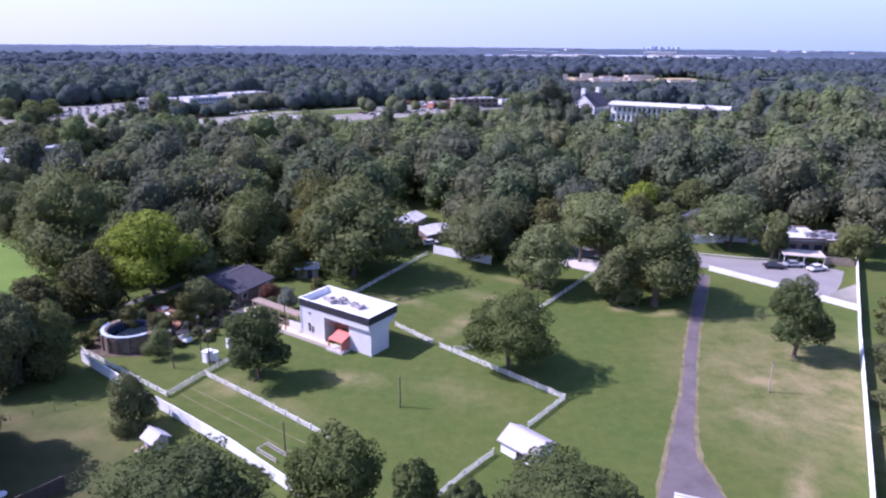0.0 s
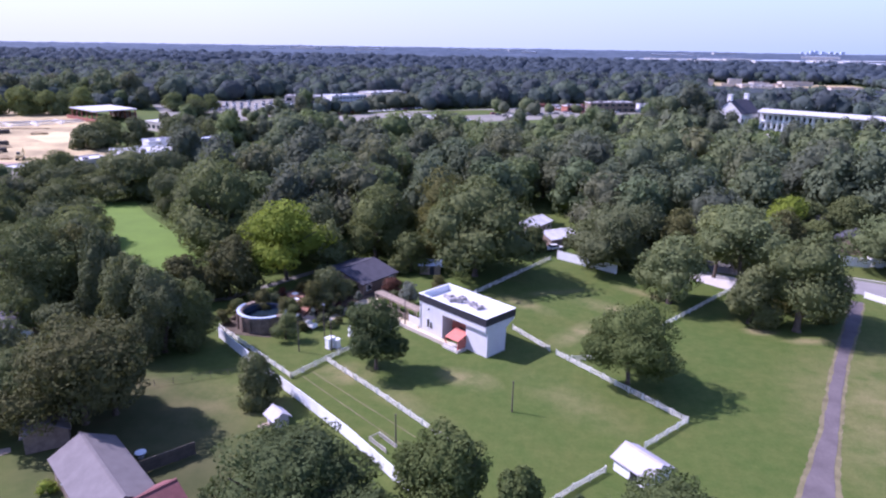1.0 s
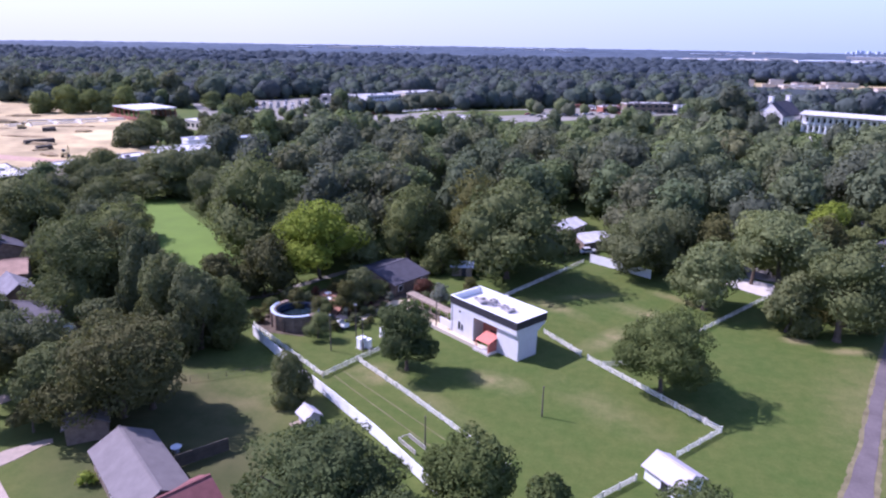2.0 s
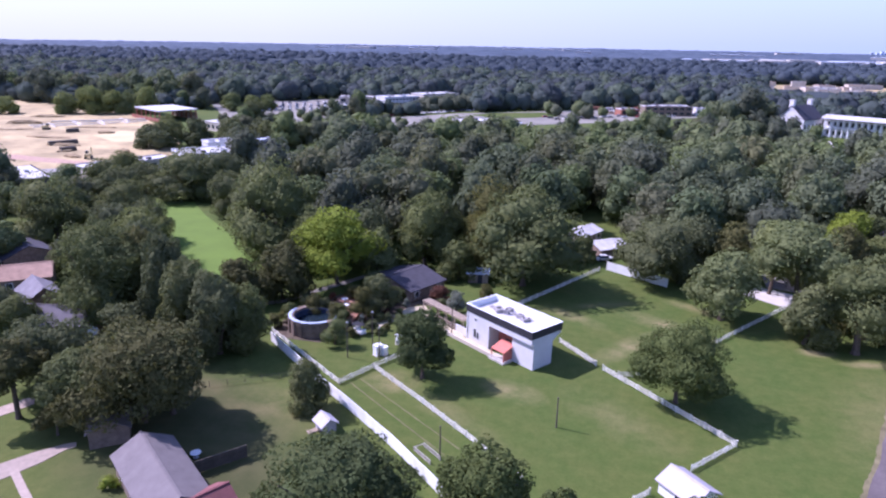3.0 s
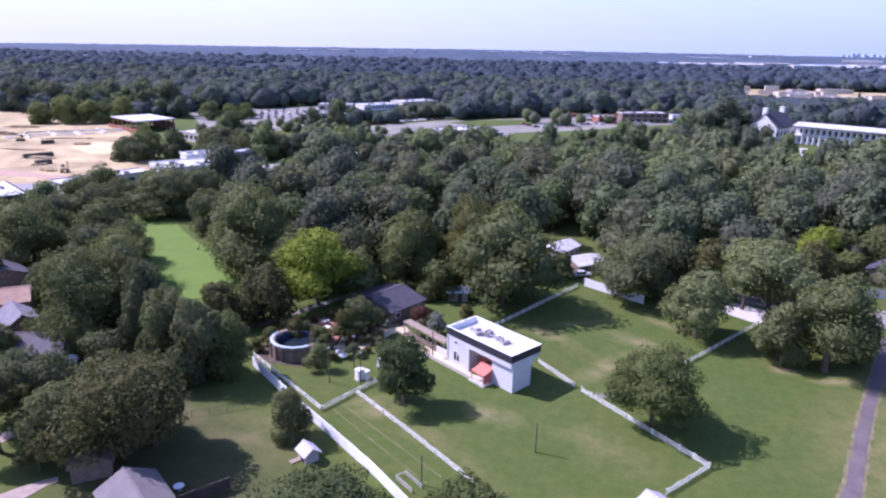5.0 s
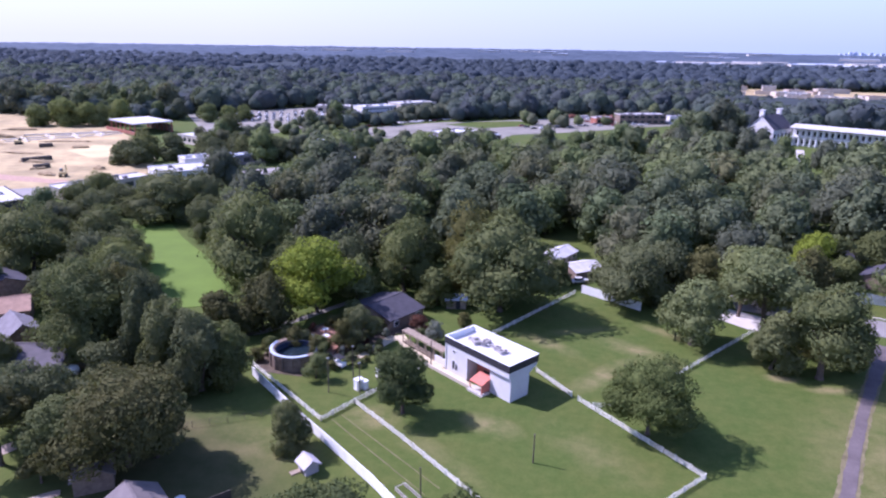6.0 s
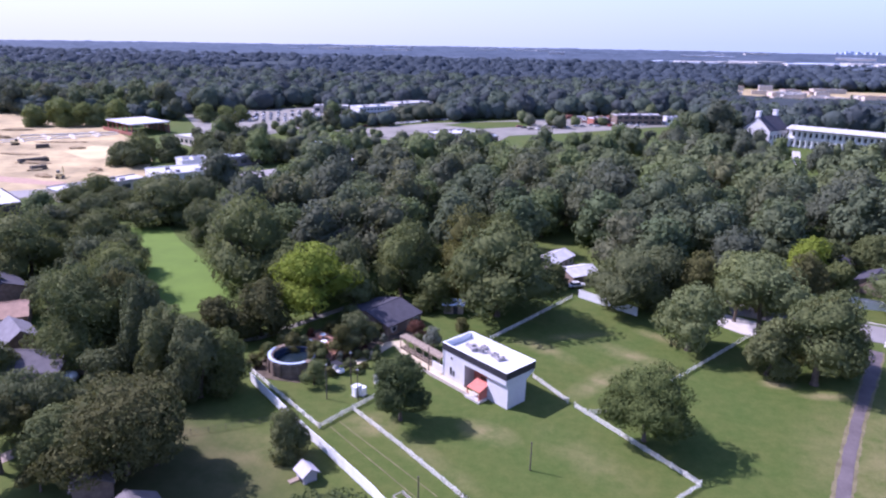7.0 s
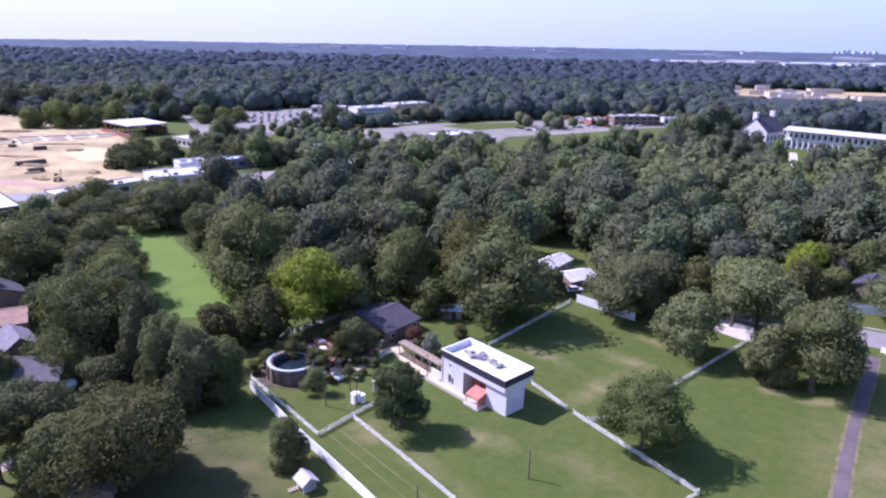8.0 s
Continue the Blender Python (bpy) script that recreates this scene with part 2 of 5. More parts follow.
DRY = [
    (-13, 87, 6, 3.4, -20, 0.5), (3, 108, 3.0, 12, -35, 0.5), (9, 119, 12, 3.5, -30, 0.42), (-8, 118, 9, 3.0, -30, 0.4), (15, 129, 8, 2.5, -30, 0.45), (-2, 126, 9, 2.2, 25, 0.3),
    (42, 78, 8, 4.5, -10, 0.6), (51.5, 76.5, 4.5, 1.8, -15, 0.85), (54, 86, 26, 34, 0, 0.52), (47, 88, 9, 3, -5, 0.7),
    (33, 115.5, 4, 2.2, 15, 0.9), (41, 113, 6, 1.8, 10, 0.7), (-30.5, 84.5, 5, 4, 0, 0.6), (-20, 78, 16, 3, -36, 0.22), (2, 84, 12, 5, -40, 0.22), (-57, 73.5, 5, 4, 10, 1.1), (40, 64, 8, 2.5, 60, 0.7), (-47, 70, 14, 9, 20, 0.42),
]
M_GROUND = ground_material()
M_LAWN = plain("fresh_lawn", (0.100, 0.165, 0.024), 0.95, vary=0.12, scale=0.12, fine=2.0)


# ---- mesh helpers ----
def part(name, bm, mat, parent=None, label=""):
    """Links a bmesh, or shared mesh data, as one object under a thing or part."""
    if isinstance(bm, bmesh.types.BMesh):
        me = bpy.data.meshes.new(name)
        bm.to_mesh(me)
        bm.free()
    else:
        me = bm
    if mat and not me.materials:
        me.materials.append(mat)
    ob = new(name, me)
    ob.parent = parent
    return tagged(ob, label)


def thing(name, m, label, category, group="", kind=""):
    ob = new(name)
    ob.matrix_basis = m
    return tagged(ob, label, category, group, kind)


def box(bm, cx, cy, cz, sx, sy, sz, turn=0.0, bev=0.0):
    """Adds a box by centre and size; turned about z."""
    g = bmesh.ops.create_cube(bm, size=1.0, matrix=pose(cx, cy, cz, 0, 0, turn) @ Matrix.Diagonal((sx, sy, sz, 1)))
    if bev:
        es = list({e for v in g["verts"] for e in v.link_edges})
        bmesh.ops.bevel(bm, geom=es, offset=bev, segments=1, affect="EDGES")
    return bm


def boxes(*rows, bev=0.0):
    bm = bmesh.new()
    for r in rows:
        box(bm, *r, bev=bev)
    return bm


def rod(bm, p, q, r0, r1, n=8):
    """Adds a tapered rod from p to q."""
    p, q = Vector(p), Vector(q)
    m = Matrix.Translation((p + q) / 2) @ (q - p).to_track_quat("Z", "Y").to_matrix().to_4x4()
    bmesh.ops.create_cone(bm, cap_ends=True, segments=n, radius1=r0, radius2=r1, depth=(q - p).length, matrix=m)
    return bm


def slab(pts, z0, z1):
    """A flat prism over an outline."""
    bm = bmesh.new()
    f = bm.faces.new([bm.verts.new((x, y, z0)) for x, y in pts])
    g = bmesh.ops.extrude_face_region(bm, geom=[f])
    for v in g["geom"]:
        if isinstance(v, bmesh.types.BMVert):
            v.co.z = z1
    bmesh.ops.recalc_face_normals(bm, faces=bm.faces)
    return bm


def strip(points, z0=0.0, z1=0.04, step=2.0, rag=0.12, seed=3):
    """A path of changing width along points (x, y, width), with uneven edges."""
    rnd = random.Random(seed)
    left, right = [], []
    for (xa, ya, wa), (xb, yb, wb) in zip(points, points[1:]):
        n = max(1, int(math.hypot(xb - xa, yb - ya) / step))
        dx, dy = xb - xa, yb - ya
        l = math.hypot(dx, dy)
        for i in range(n + (points[-1] == (xb, yb, wb))):
            k = i / n
            w = (wa + (wb - wa) * k) / 2
            x, y = xa + dx * k, ya + dy * k
            left.append((x - dy / l * (w + rnd.uniform(-rag, rag)), y + dx / l * (w + rnd.uniform(-rag, rag))))
            right.append((x + dy / l * (w + rnd.uniform(-rag, rag)), y - dx / l * (w + rnd.uniform(-rag, rag))))
    bm = bmesh.new()
    rows = [[bm.verts.new((x, y, z)) for x, y in side] for side in (left, right) for z in (z1, z0)]
    lt, lb, rt, rb = rows
    for i in range(len(left) - 1):
        bm.faces.new((rt[i], rt[i + 1], lt[i + 1], lt[i]))
        bm.faces.new((lt[i], lt[i + 1], lb[i + 1], lb[i]))
        bm.faces.new((rb[i], rb[i + 1], rt[i + 1], rt[i]))
    return bm


def quick_mesh(name, verts, faces, mat):
    """A mesh from arrays of corners and of triangles or quads."""
    me = bpy.data.meshes.new(name)
    n, k = faces.shape
    me.vertices.add(len(verts))
    me.vertices.foreach_set("co", np.asarray(verts, np.float32).ravel())
    me.loops.add(n * k)
    me.loops.foreach_set("vertex_index", np.asarray(faces, np.int32).ravel())
    me.polygons.add(n)
    me.polygons.foreach_set("loop_start", np.arange(0, n * k, k, dtype=np.int32))
    me.update(calc_edges=True)
    me.materials.append(mat)
    return me


# ---- trees ----
def ico(level):
    bm = bmesh.new()
    bmesh.ops.create_icosphere(bm, subdivisions=level, radius=1.0)
    v = np.array([x.co[:] for x in bm.verts])
    f = np.array([[y.index for y in x.verts] for x in bm.faces])
    bm.free()
    return v, f


ICO = {n: ico(n) for n in (1, 2, 3)}


def unit(a):
    return a / (np.linalg.norm(a, axis=1)[:, None] + 1e-9)


def spiral(n, rng):
    k = np.arange(n) + 0.5
    u = 1 - 2 * k / n
    a = k * 2.39996 + rng.uniform(0, 6.28)
    s = np.sqrt(1 - u * u)
    return unit(np.stack([np.cos(a) * s, np.sin(a) * s, u], 1) + rng.normal(0, 0.2, (n, 3)))


def shell(rng, lobes, tufts, rough):
    """How far a leafy mass reaches in a direction: domed lobes with creases between, and tufts on them."""
    big, small = spiral(lobes, rng), spiral(tufts, rng)
    bw, sw = rng.uniform(0.35, 1.0, lobes), rng.uniform(0.3, 1.0, tufts)
    bq, sq = 1.15 * math.sqrt(lobes / 8), 1.1 * math.sqrt(tufts / 8)

    def reach(d):
        x = np.arccos(np.clip(d @ big.T, -1, 1)) * bq
        y = np.arccos(np.clip(d @ small.T, -1, 1)) * sq
        return 0.52 + rough * (0.32 * (bw * np.clip(1 - x * x, 0, 1)).max(1) + 0.25 * (sw * np.clip(1 - y * y, 0, 1)).max(1))

    return reach


def crown_arrays(rng, r, h0, h1, masses, tufts, cards, size, shape="round", level=3, rough=1.0, jitter=0.16, core=0.88, stray=0.36):
    """Corners and triangles of a leafy crown between the heights h0 and h1: several uneven leafy masses on the limbs, each a ragged shell under many small tilted leaf sprays."""
    mid, half = (h0 + h1) / 2, (h1 - h0) / 2
    cv, cf = ICO[level]
    verts, faces, base = [], [], 0
    a0 = rng.uniform(0, 6.28)
    spots = []
    for i in range(masses):
        a = a0 + i * 2.39996 + rng.uniform(-0.3, 0.3)
        if masses == 1 or i == masses - 1:
            spots.append((rng.uniform(-0.14, 0.14), rng.uniform(-0.14, 0.14), rng.uniform(0.18, 0.32), rng.uniform(0.68, 0.78), rng.uniform(0.68, 0.76)))
        elif i % 5 < 3:
            q = rng.uniform(0.34, 0.48)
            spots.append((math.cos(a) * q, math.sin(a) * q, rng.uniform(-0.56, -0.2), rng.uniform(0.52, 0.64), rng.uniform(0.50, 0.62)))
        else:
            q = rng.uniform(0.24, 0.42)
            spots.append((math.cos(a) * q, math.sin(a) * q, rng.uniform(-0.06, 0.28), rng.uniform(0.50, 0.60), rng.uniform(0.50, 0.60)))
    if shape == "cone":
        spots = [(rng.uniform(-0.08, 0.08), rng.uniform(-0.08, 0.08), -0.62 + 1.25 * i / max(1, masses - 1), 0.92 - 0.66 * i / max(1, masses - 1), 0.42) for i in range(masses)]
    if masses == 1:
        spots = [(0, 0, 0, 1.0, 1.0)]
    weight = sum(s[3] ** 2 for s in spots)
    for x, y, z, w, hh in spots:
        reach = shell(rng, 9, tufts, rough)
        squash = np.array([w * r, w * r * rng.uniform(0.85, 1.1), hh * half])
        at = np.array([x * r, y * r, z * half])
        lump = cv * (reach(cv) * core * rng.uniform(1 - jitter, 1 + jitter * 0.5, len(cv)))[:, None] * squash + at
        verts.append(lump)
        faces.append(cf + base)
        base += len(cv)
        n = int(cards * w**2 / weight)
        if n:
            out = unit(np.array([[x, y, z + 0.35]]))[0]
            d = unit(rng.normal(0, 1, (n, 3)) + out * 0.55)
            k = np.clip(1.04 - rng.exponential(0.08, n), 0.74, 1.04)
            p = d * (reach(d) * k)[:, None] * squash + at
            # sprays follow the lobes of the shell, with some scatter
            e1 = unit(np.cross(d, rng.normal(0, 1, d.shape)))
            e2 = np.cross(d, e1)
            p0, p1, p2 = [q * reach(q)[:, None] * squash for q in (d, unit(d + 0.07 * e1), unit(d + 0.07 * e2))]
            slope = unit(np.cross(p1 - p0, p2 - p0))
            slope *= np.sign((slope * d).sum(1))[:, None]
            nrm = unit(slope + out * 0.15 + rng.normal(0, stray, d.shape))
            t = unit(np.cross(nrm, rng.normal(0, 1, nrm.shape)))
            u = np.cross(nrm, t)
            s1, s2 = size * rng.uniform(0.5, 1.25, (n, 1)), size * rng.uniform(0.3, 0.75, (n, 1))
            verts.append(np.stack([p - t * s1, p + u * s2, p + t * s1 * 0.8, p - u * s2 * rng.uniform(0.6, 1.3, (n, 1))], 1).reshape(-1, 3))
            i = base + 4 * np.arange(n)[:, None]
            faces.append(np.vstack([i + [0, 1, 2], i + [0, 2, 3]]))
            base += 4 * n
    v = np.vstack(verts)
    v[:, 2] += mid
    return v, np.vstack(faces)


def trunk_mesh(rng, r, h0, h1):
    """A tapered trunk that forks into limbs inside the crown."""
    bm = bmesh.new()
    t = max(0.1, 0.024 * h1 * rng.uniform(0.85, 1.2))
    top = Vector((rng.normal(0, 0.04) * h1, rng.normal(0, 0.04) * h1, h0 + (h1 - h0) * 0.3))
    rod(bm, (0, 0, -0.2), (0, 0, 0.5), t * 1.7, t * 1.1, 9)
    rod(bm, (0, 0, 0.45), top, t * 1.1, t * 0.75, 9)
    for i in range(6):
        a = i * 1.05 + rng.uniform(-0.3, 0.3)
        s = rng.uniform(0.4, 0.72)
        start = Vector((0, 0, 0)).lerp(top, rng.uniform(0.72, 0.98))
        rod(bm, start, (math.cos(a) * r * s, math.sin(a) * r * s, h0 + (h1 - h0) * rng.uniform(0.4, 0.75)), t * 0.5, t * 0.14, 6)
    return bm


def tree(x, y, h, r, leaf, label, seed, bare=0.24, shape="round", dense=1.0, size=0.30, group="", name="tree"):
    rng = np.random.default_rng(seed)
    top = thing(name, pose(x, y, 0, 0, 0, rng.uniform(0, 360)), label, "tree" if name == "tree" else "shrub", group)
    close = y < 105
    size = size * (0.74 if close else 0.95) * max(1.0, r / 8)
    area = r * h * 2.2
    cards = int(min(19000 if close else 5600, area * (84 if close else 56) * dense))
    masses = int(min(9, 5 + r / 2.6)) if name == "tree" else 4
    v, f = crown_arrays(rng, r * 1.2, h * bare * 0.8, h * 1.03, masses, int(min(80, 30 + r * 6)), cards, size, shape, 2, 1.0, 0.2, 0.72, 0.34)
    part("crown", quick_mesh("crown", v, f, leaf), leaf, top)
    part("trunk", trunk_mesh(rng, r, h * bare, h), M_BARK, top)
    return top


# ---- ground, roads, paving ----
def ground_sheet():
    radii = [0] + [12 * 1.28**i for i in range(25)]
    radii = [r for r in radii if r < 4900] + [4950]
    bm = bmesh.new()
    n, rings = 64, []
    c = bm.verts.new((0, 0, 0))
    for r in radii[1:]:
        rings.append([bm.verts.new((r * math.cos(6.28319 * i / n), r * math.sin(6.28319 * i / n), 0)) for i in range(n)])
    for i in range(n):
        bm.faces.new((c, rings[0][i], rings[0][(i + 1) % n]))
    for a, b in zip(rings, rings[1:]):
        for i in range(n):
            j = (i + 1) % n
            bm.faces.new((a[i], b[i], b[j], a[j]))
    return bm


tagged(part("ground", ground_sheet(), M_GROUND), "mown green lawn with dry tan patches", "lawn", kind="structure")


def flat(name, bm, mat, label, category):
    return tagged(part(name, bm, mat), label, category, kind="structure")


flat("drive_shoulder", strip([(26.5, 56, 10), (27, 61, 8), (28.5, 69, 4.7), (31, 76, 3.4), (34.2, 84, 2.7), (39, 97, 2.5), (44.2, 110, 2.5), (49, 121, 2.7), (54.5, 135, 3.0)], 0, 0.02, 0.8, 0.18, 8), M_EDGE, "worn tan earth along the driveway", "verge")
flat("driveway", strip([(26.5, 56, 9), (27, 61, 7), (28.5, 69, 3.3), (31, 76, 2.1), (34.2, 84, 1.7), (39, 97, 1.6), (44.2, 110, 1.6), (49, 121, 2.0), (54.5, 135, 2.4)], 0, 0.05, 1.5, 0.15),
     M_ASPHALT, "narrow worn purple-grey asphalt driveway", "driveway")
flat("road", slab([(30, 156), (58.2, 148.7), (68.5, 145.5), (81.6, 144), (86, 138), (81.6, 131), (76.8, 124.6), (72.0, 121.4), (66.8, 129.0), (57, 139.3), (30, 147)], -0.05, 0.06),
     M_ROAD, "pale grey asphalt street ending in a turning circle", "road")
flat("far_lawn", slab([(-140, 167), (-128, 172), (-116, 160), (-94, 142), (-81, 128), (-76, 119), (-86, 113), (-97, 122), (-117, 139), (-132, 153)], -0.05, 0.06), M_LAWN, "bright freshly mown green lawn strip between trees", "lawn")
flat("lane", strip([(-48, 134, 1.6), (-62, 108, 1.5), (-74, 96, 1.5)], 0, 0.05, 2, 0.2), M_LOT, "worn concrete lane under trees", "lane")
flat("courtyard", slab([(23.5, 141.5), (28.5, 146.5), (35, 143.5), (33.8, 135.5), (30.5, 136.2)], -0.05, 0.07), M_CONC, "sunlit pale concrete forecourt behind the fence", "pavement")


# ---- fences and walls ----
def run(points):
    """Pairs of post places every 2.4 m or so along a line."""
    out = []
    for (xa, ya), (xb, yb) in zip(points, points[1:]):
        n = max(1, round(math.hypot(xb - xa, yb - ya) / 2.4))
        out += [((xa + (xb - xa) * i / n, ya + (yb - ya) * i / n), (xa + (xb - xa) * (i + 1) / n, ya + (yb - ya) * (i + 1) / n)) for i in range(n)]
    return out


POST = bpy.data.meshes.new("post")
_b = boxes((0, 0, 0.46, 0.15, 0.15, 0.92), (0, 0, 0.94, 0.18, 0.18, 0.04))
_b.to_mesh(POST), _b.free()
POST.materials.append(M_FENCE)
RAIL = bpy.data.meshes.new("rail")
_b = boxes((0.5, 0, 0, 1.0, 0.05, 0.115))
_b.to_mesh(RAIL), _b.free()
RAIL.materials.append(M_FENCE)


def rail_fence(points, label="white painted three-rail board fence on the lawn"):
    x0, y0 = points[0]
    top = thing("fence", pose(x0, y0, 0), label, "fence", "white paddock fences")
    bays = run(points)
    for (xa, ya), (xb, yb) in bays:
        part("post", POST, None, top).location = (xa - x0, ya - y0, 0)
        l, a = math.hypot(xb - xa, yb - ya), math.atan2(yb - ya, xb - xa)
        for z in (0.22, 0.50, 0.78):
            ob = part("rail", RAIL, None, top)
            ob.location, ob.rotation_euler, ob.scale = (xa - x0, ya - y0, z), (0, 0, a), (l, 1, 1)
    part("post", POST, None, top).location = (bays[-1][1][0] - x0, bays[-1][1][1] - y0, 0)
    return top


def board_wall(points, h, label, name="privacy_fence", mat=None):
    """A close-boarded fence: panels between posts, with a cap on each."""
    mat = mat or M_WHITE
    x0, y0 = points[0]
    top = thing(name, pose(x0, y0, 0), label, "fence", "solid white fences")
    panel = bpy.data.meshes.new("panel")
    bm = boxes((0.5, 0, h / 2 + 0.03, 0.985, 0.05, h - 0.1), (0.5, 0, h, 1.0, 0.10, 0.07), (0.5, 0.045, 0.35, 0.985, 0.05, 0.12), (0.5, 0.045, h - 0.35, 0.985, 0.05, 0.12))
    bm.to_mesh(panel), bm.free()
    panel.materials.append(mat)
    post = bpy.data.meshes.new("post")
    bm = boxes((0, 0, h / 2 + 0.03, 0.12, 0.09, h + 0.06))
    bm.to_mesh(post), bm.free()
    post.materials.append(mat)
    for (xa, ya), (xb, yb) in run(points):
        l, a = math.hypot(xb - xa, yb - ya), math.atan2(yb - ya, xb - xa)
        ob = part("panel", panel, None, top)
        ob.location, ob.rotation_euler, ob.scale = (xa - x0, ya - y0, 0), (0, 0, a), (l, 1, 1)
        ob = part("post", post, None, top)
        ob.location, ob.rotation_euler = (xa - x0, ya - y0, 0), (0, 0, a)
    return top


rail_fence([(-8.6, 106.0), (-2.0, 99.0)])
rail_fence([(-0.9, 97.9), (16.6, 81.9), (10.8, 74.7)])
rail_fence([(6.0, 68.7), (2.5, 64.6), (-1, 60)])
rail_fence([(-37.8, 81.2), (-34.9, 87.5), (-31.5, 94.5), (-27.5, 103)])
rail_fence([(-34.9, 87.5), (-24.4, 79.7), (-14.6, 72.0), (-8, 66.6)])
rail_fence([(-56.5, 94.5), (-37.8, 81.2)])
rail_fence([(-18.5, 119), (-4.5, 146.5)])
rail_fence([(1.5, 96.3), (5.6, 98.0), (16.5, 113), (31.6, 135)])
board_wall([(-54.8, 91.3), (-46.2, 84.6), (-39.1, 79.1), (-33.7, 75.2), (-24.9, 68.6), (-15, 60.2), (-6, 53)], 1.75, "solid white board fence along the edge of the paddock")
board_wall([(-3, 147.5), (9.8, 139.8)], 2.0, "tall solid white board fence at the back of the lawn")
board_wall([(93.6, 146.8), (69.1, 103.3), (58.7, 84.3), (46.5, 62.1), (33, 38)], 2.0, "long white boundary wall of the paddock beside dark hedging", "boundary_wall", M_WHITE)
board_wall([(56.7, 137.5), (66.1, 127.4), (71.9, 120.2), (76.0, 115.3)], 1.2, "low white wall between the paddock and the street", "boundary_wall", M_FENCE)


# ---- the white hall ----
def profile(out, x0, x1):
    """A prism along x over an outline in y and z."""
    bm = bmesh.new()
    f = bm.faces.new([bm.verts.new((x0, y, z)) for y, z in out])
    for v in bmesh.ops.extrude_face_region(bm, geom=[f])["geom"]:
        if isinstance(v, bmesh.types.BMVert):
            v.co.x = x1
    bmesh.ops.recalc_face_normals(bm, faces=bm.faces)
    return bm


def hall():
    L, W = 14.9, 6.8
    top = thing("hall_building", pose(-15.86, 100.87, 0, 0, 0, -34), "white two-storey flat-roofed hall with a dark parapet band and red porch", "building")
    back = [(1.3, 0), (1.45, 3.9), (3.3, 4.9), (3.3, 5.5), (-3.4, 5.5)]
    part("wall", profile([(-3.4, 0)] + back, -7.45, -2.0), M_WHITEWALL, top, "white painted masonry wall")
    part("wall", profile([(-2.95, 0)] + back + [(-3.4, 4.35), (-2.95, 4.35)], 2.9, 7.45), M_WHITEWALL, top, "white wall set back under the jutting upper storey")
    part("wall", profile([(-1.0, 0)] + back + [(-3.4, 4.35), (-1.0, 4.35)], -2.0, 2.9), M_WHITEWALL, top, "white upper wall over the red recess")
    t, z, h = 0.24, 5.93, 1.26
    part("parapet", boxes((0, -W / 2 + t / 2 - 0.08, z, L + 0.16, t, h), (0, W / 2 - t / 2 + 0.08, z, L + 0.16, t, h), (-L / 2 + t / 2 - 0.08, 0, z, t, W - 0.34, h), (L / 2 - t / 2 + 0.08, 0, z, t, W - 0.34, h)), M_BAND, top, "dark brown-black parapet band")
    part("coping", boxes((0, -W / 2 + t / 2 - 0.08, 6.59, L + 0.2, t + 0.02, 0.07), (0, W / 2 - t / 2 + 0.08, 6.59, L + 0.2, t + 0.02, 0.07), (-L / 2 + t / 2 - 0.08, 0, 6.59, t + 0.02, W - 0.36, 0.07), (L / 2 - t / 2 + 0.08, 0, 6.59, t + 0.02, W - 0.36, 0.07)), M_WHITE, top)
    part("parapet_lining", boxes((0, -W / 2 + t + 0.0, 6.06, L - 0.3, 0.05, 0.98), (0, W / 2 - t, 6.06, L - 0.3, 0.05, 0.98), (-L / 2 + t, 0, 6.06, 0.05, W - 0.6, 0.98), (L / 2 - t, 0, 6.06, 0.05, W - 0.6, 0.98)), M_WHITE, top)
    part("roof", boxes((0, 0, 5.54, L - 0.2, W - 0.2, 0.1)), M_ROOFWHITE, top, "white flat roof membrane with grey stains")
    part("recess_lining", boxes((0.45, -1.04, 2.1, 4.86, 0.06, 4.1)), M_RED, top, "red-orange painted recess wall")
    part("recess_lining", boxes((2.86, -2.0, 2.1, 0.06, 1.8, 4.1)), M_RED, top, "red-orange painted recess side")
    part("door", boxes((0.6, -1.10, 1.1, 1.8, 0.06, 2.1)), M_DARK, top)
    part("awning", boxes((0, 0, 0, 2.9, 2.75, 0.12)), M_RED, top, "red-orange sloping porch roof").matrix_basis = pose(1.65, -3.65, 2.2, 17, 0, 0)
    part("porch_side", boxes((3.02, -3.9, 1.15, 0.1, 1.7, 1.5)), M_RED, top, "red-orange porch side panel")
    for x in (0.3, 3.0):
        part("porch_post", boxes((x, -4.85, 0.85, 0.14, 0.14, 1.7)), M_RED, top)
    part("porch_step", boxes((1.7, -4.3, 0.14, 3.4, 2.0, 0.28)), M_CONC, top)
    part("porch_rail", boxes((1.7, -5.2, 0.75, 2.6, 0.06, 0.08), (1.7, -5.2, 0.4, 2.6, 0.06, 0.06), (0.45, -5.2, 0.42, 0.08, 0.08, 0.84), (2.95, -5.2, 0.42, 0.08, 0.08, 0.84)), M_WHITE, top)
    part("ramp", boxes((-4.9, -4.1, 0.13, 9.8, 1.3, 0.26)), M_PATH, top, "pale concrete ramp")
    part("ramp_wall", boxes((-4.7, -4.75, 0.3, 12.4, 0.16, 0.6)), M_BEIGE, top, "low pale wall along the ramp")
    part("end_wall", boxes((-9.3, -2.6, 0.7, 3.4, 0.2, 1.4)), M_WHITEWALL, top, "low white wall between hall and walkway")
    part("downpipe", rod(bmesh.new(), (-7.2, -3.46, 0), (-7.2, -3.46, 5.3), 0.06, 0.06), M_WHITE, top)
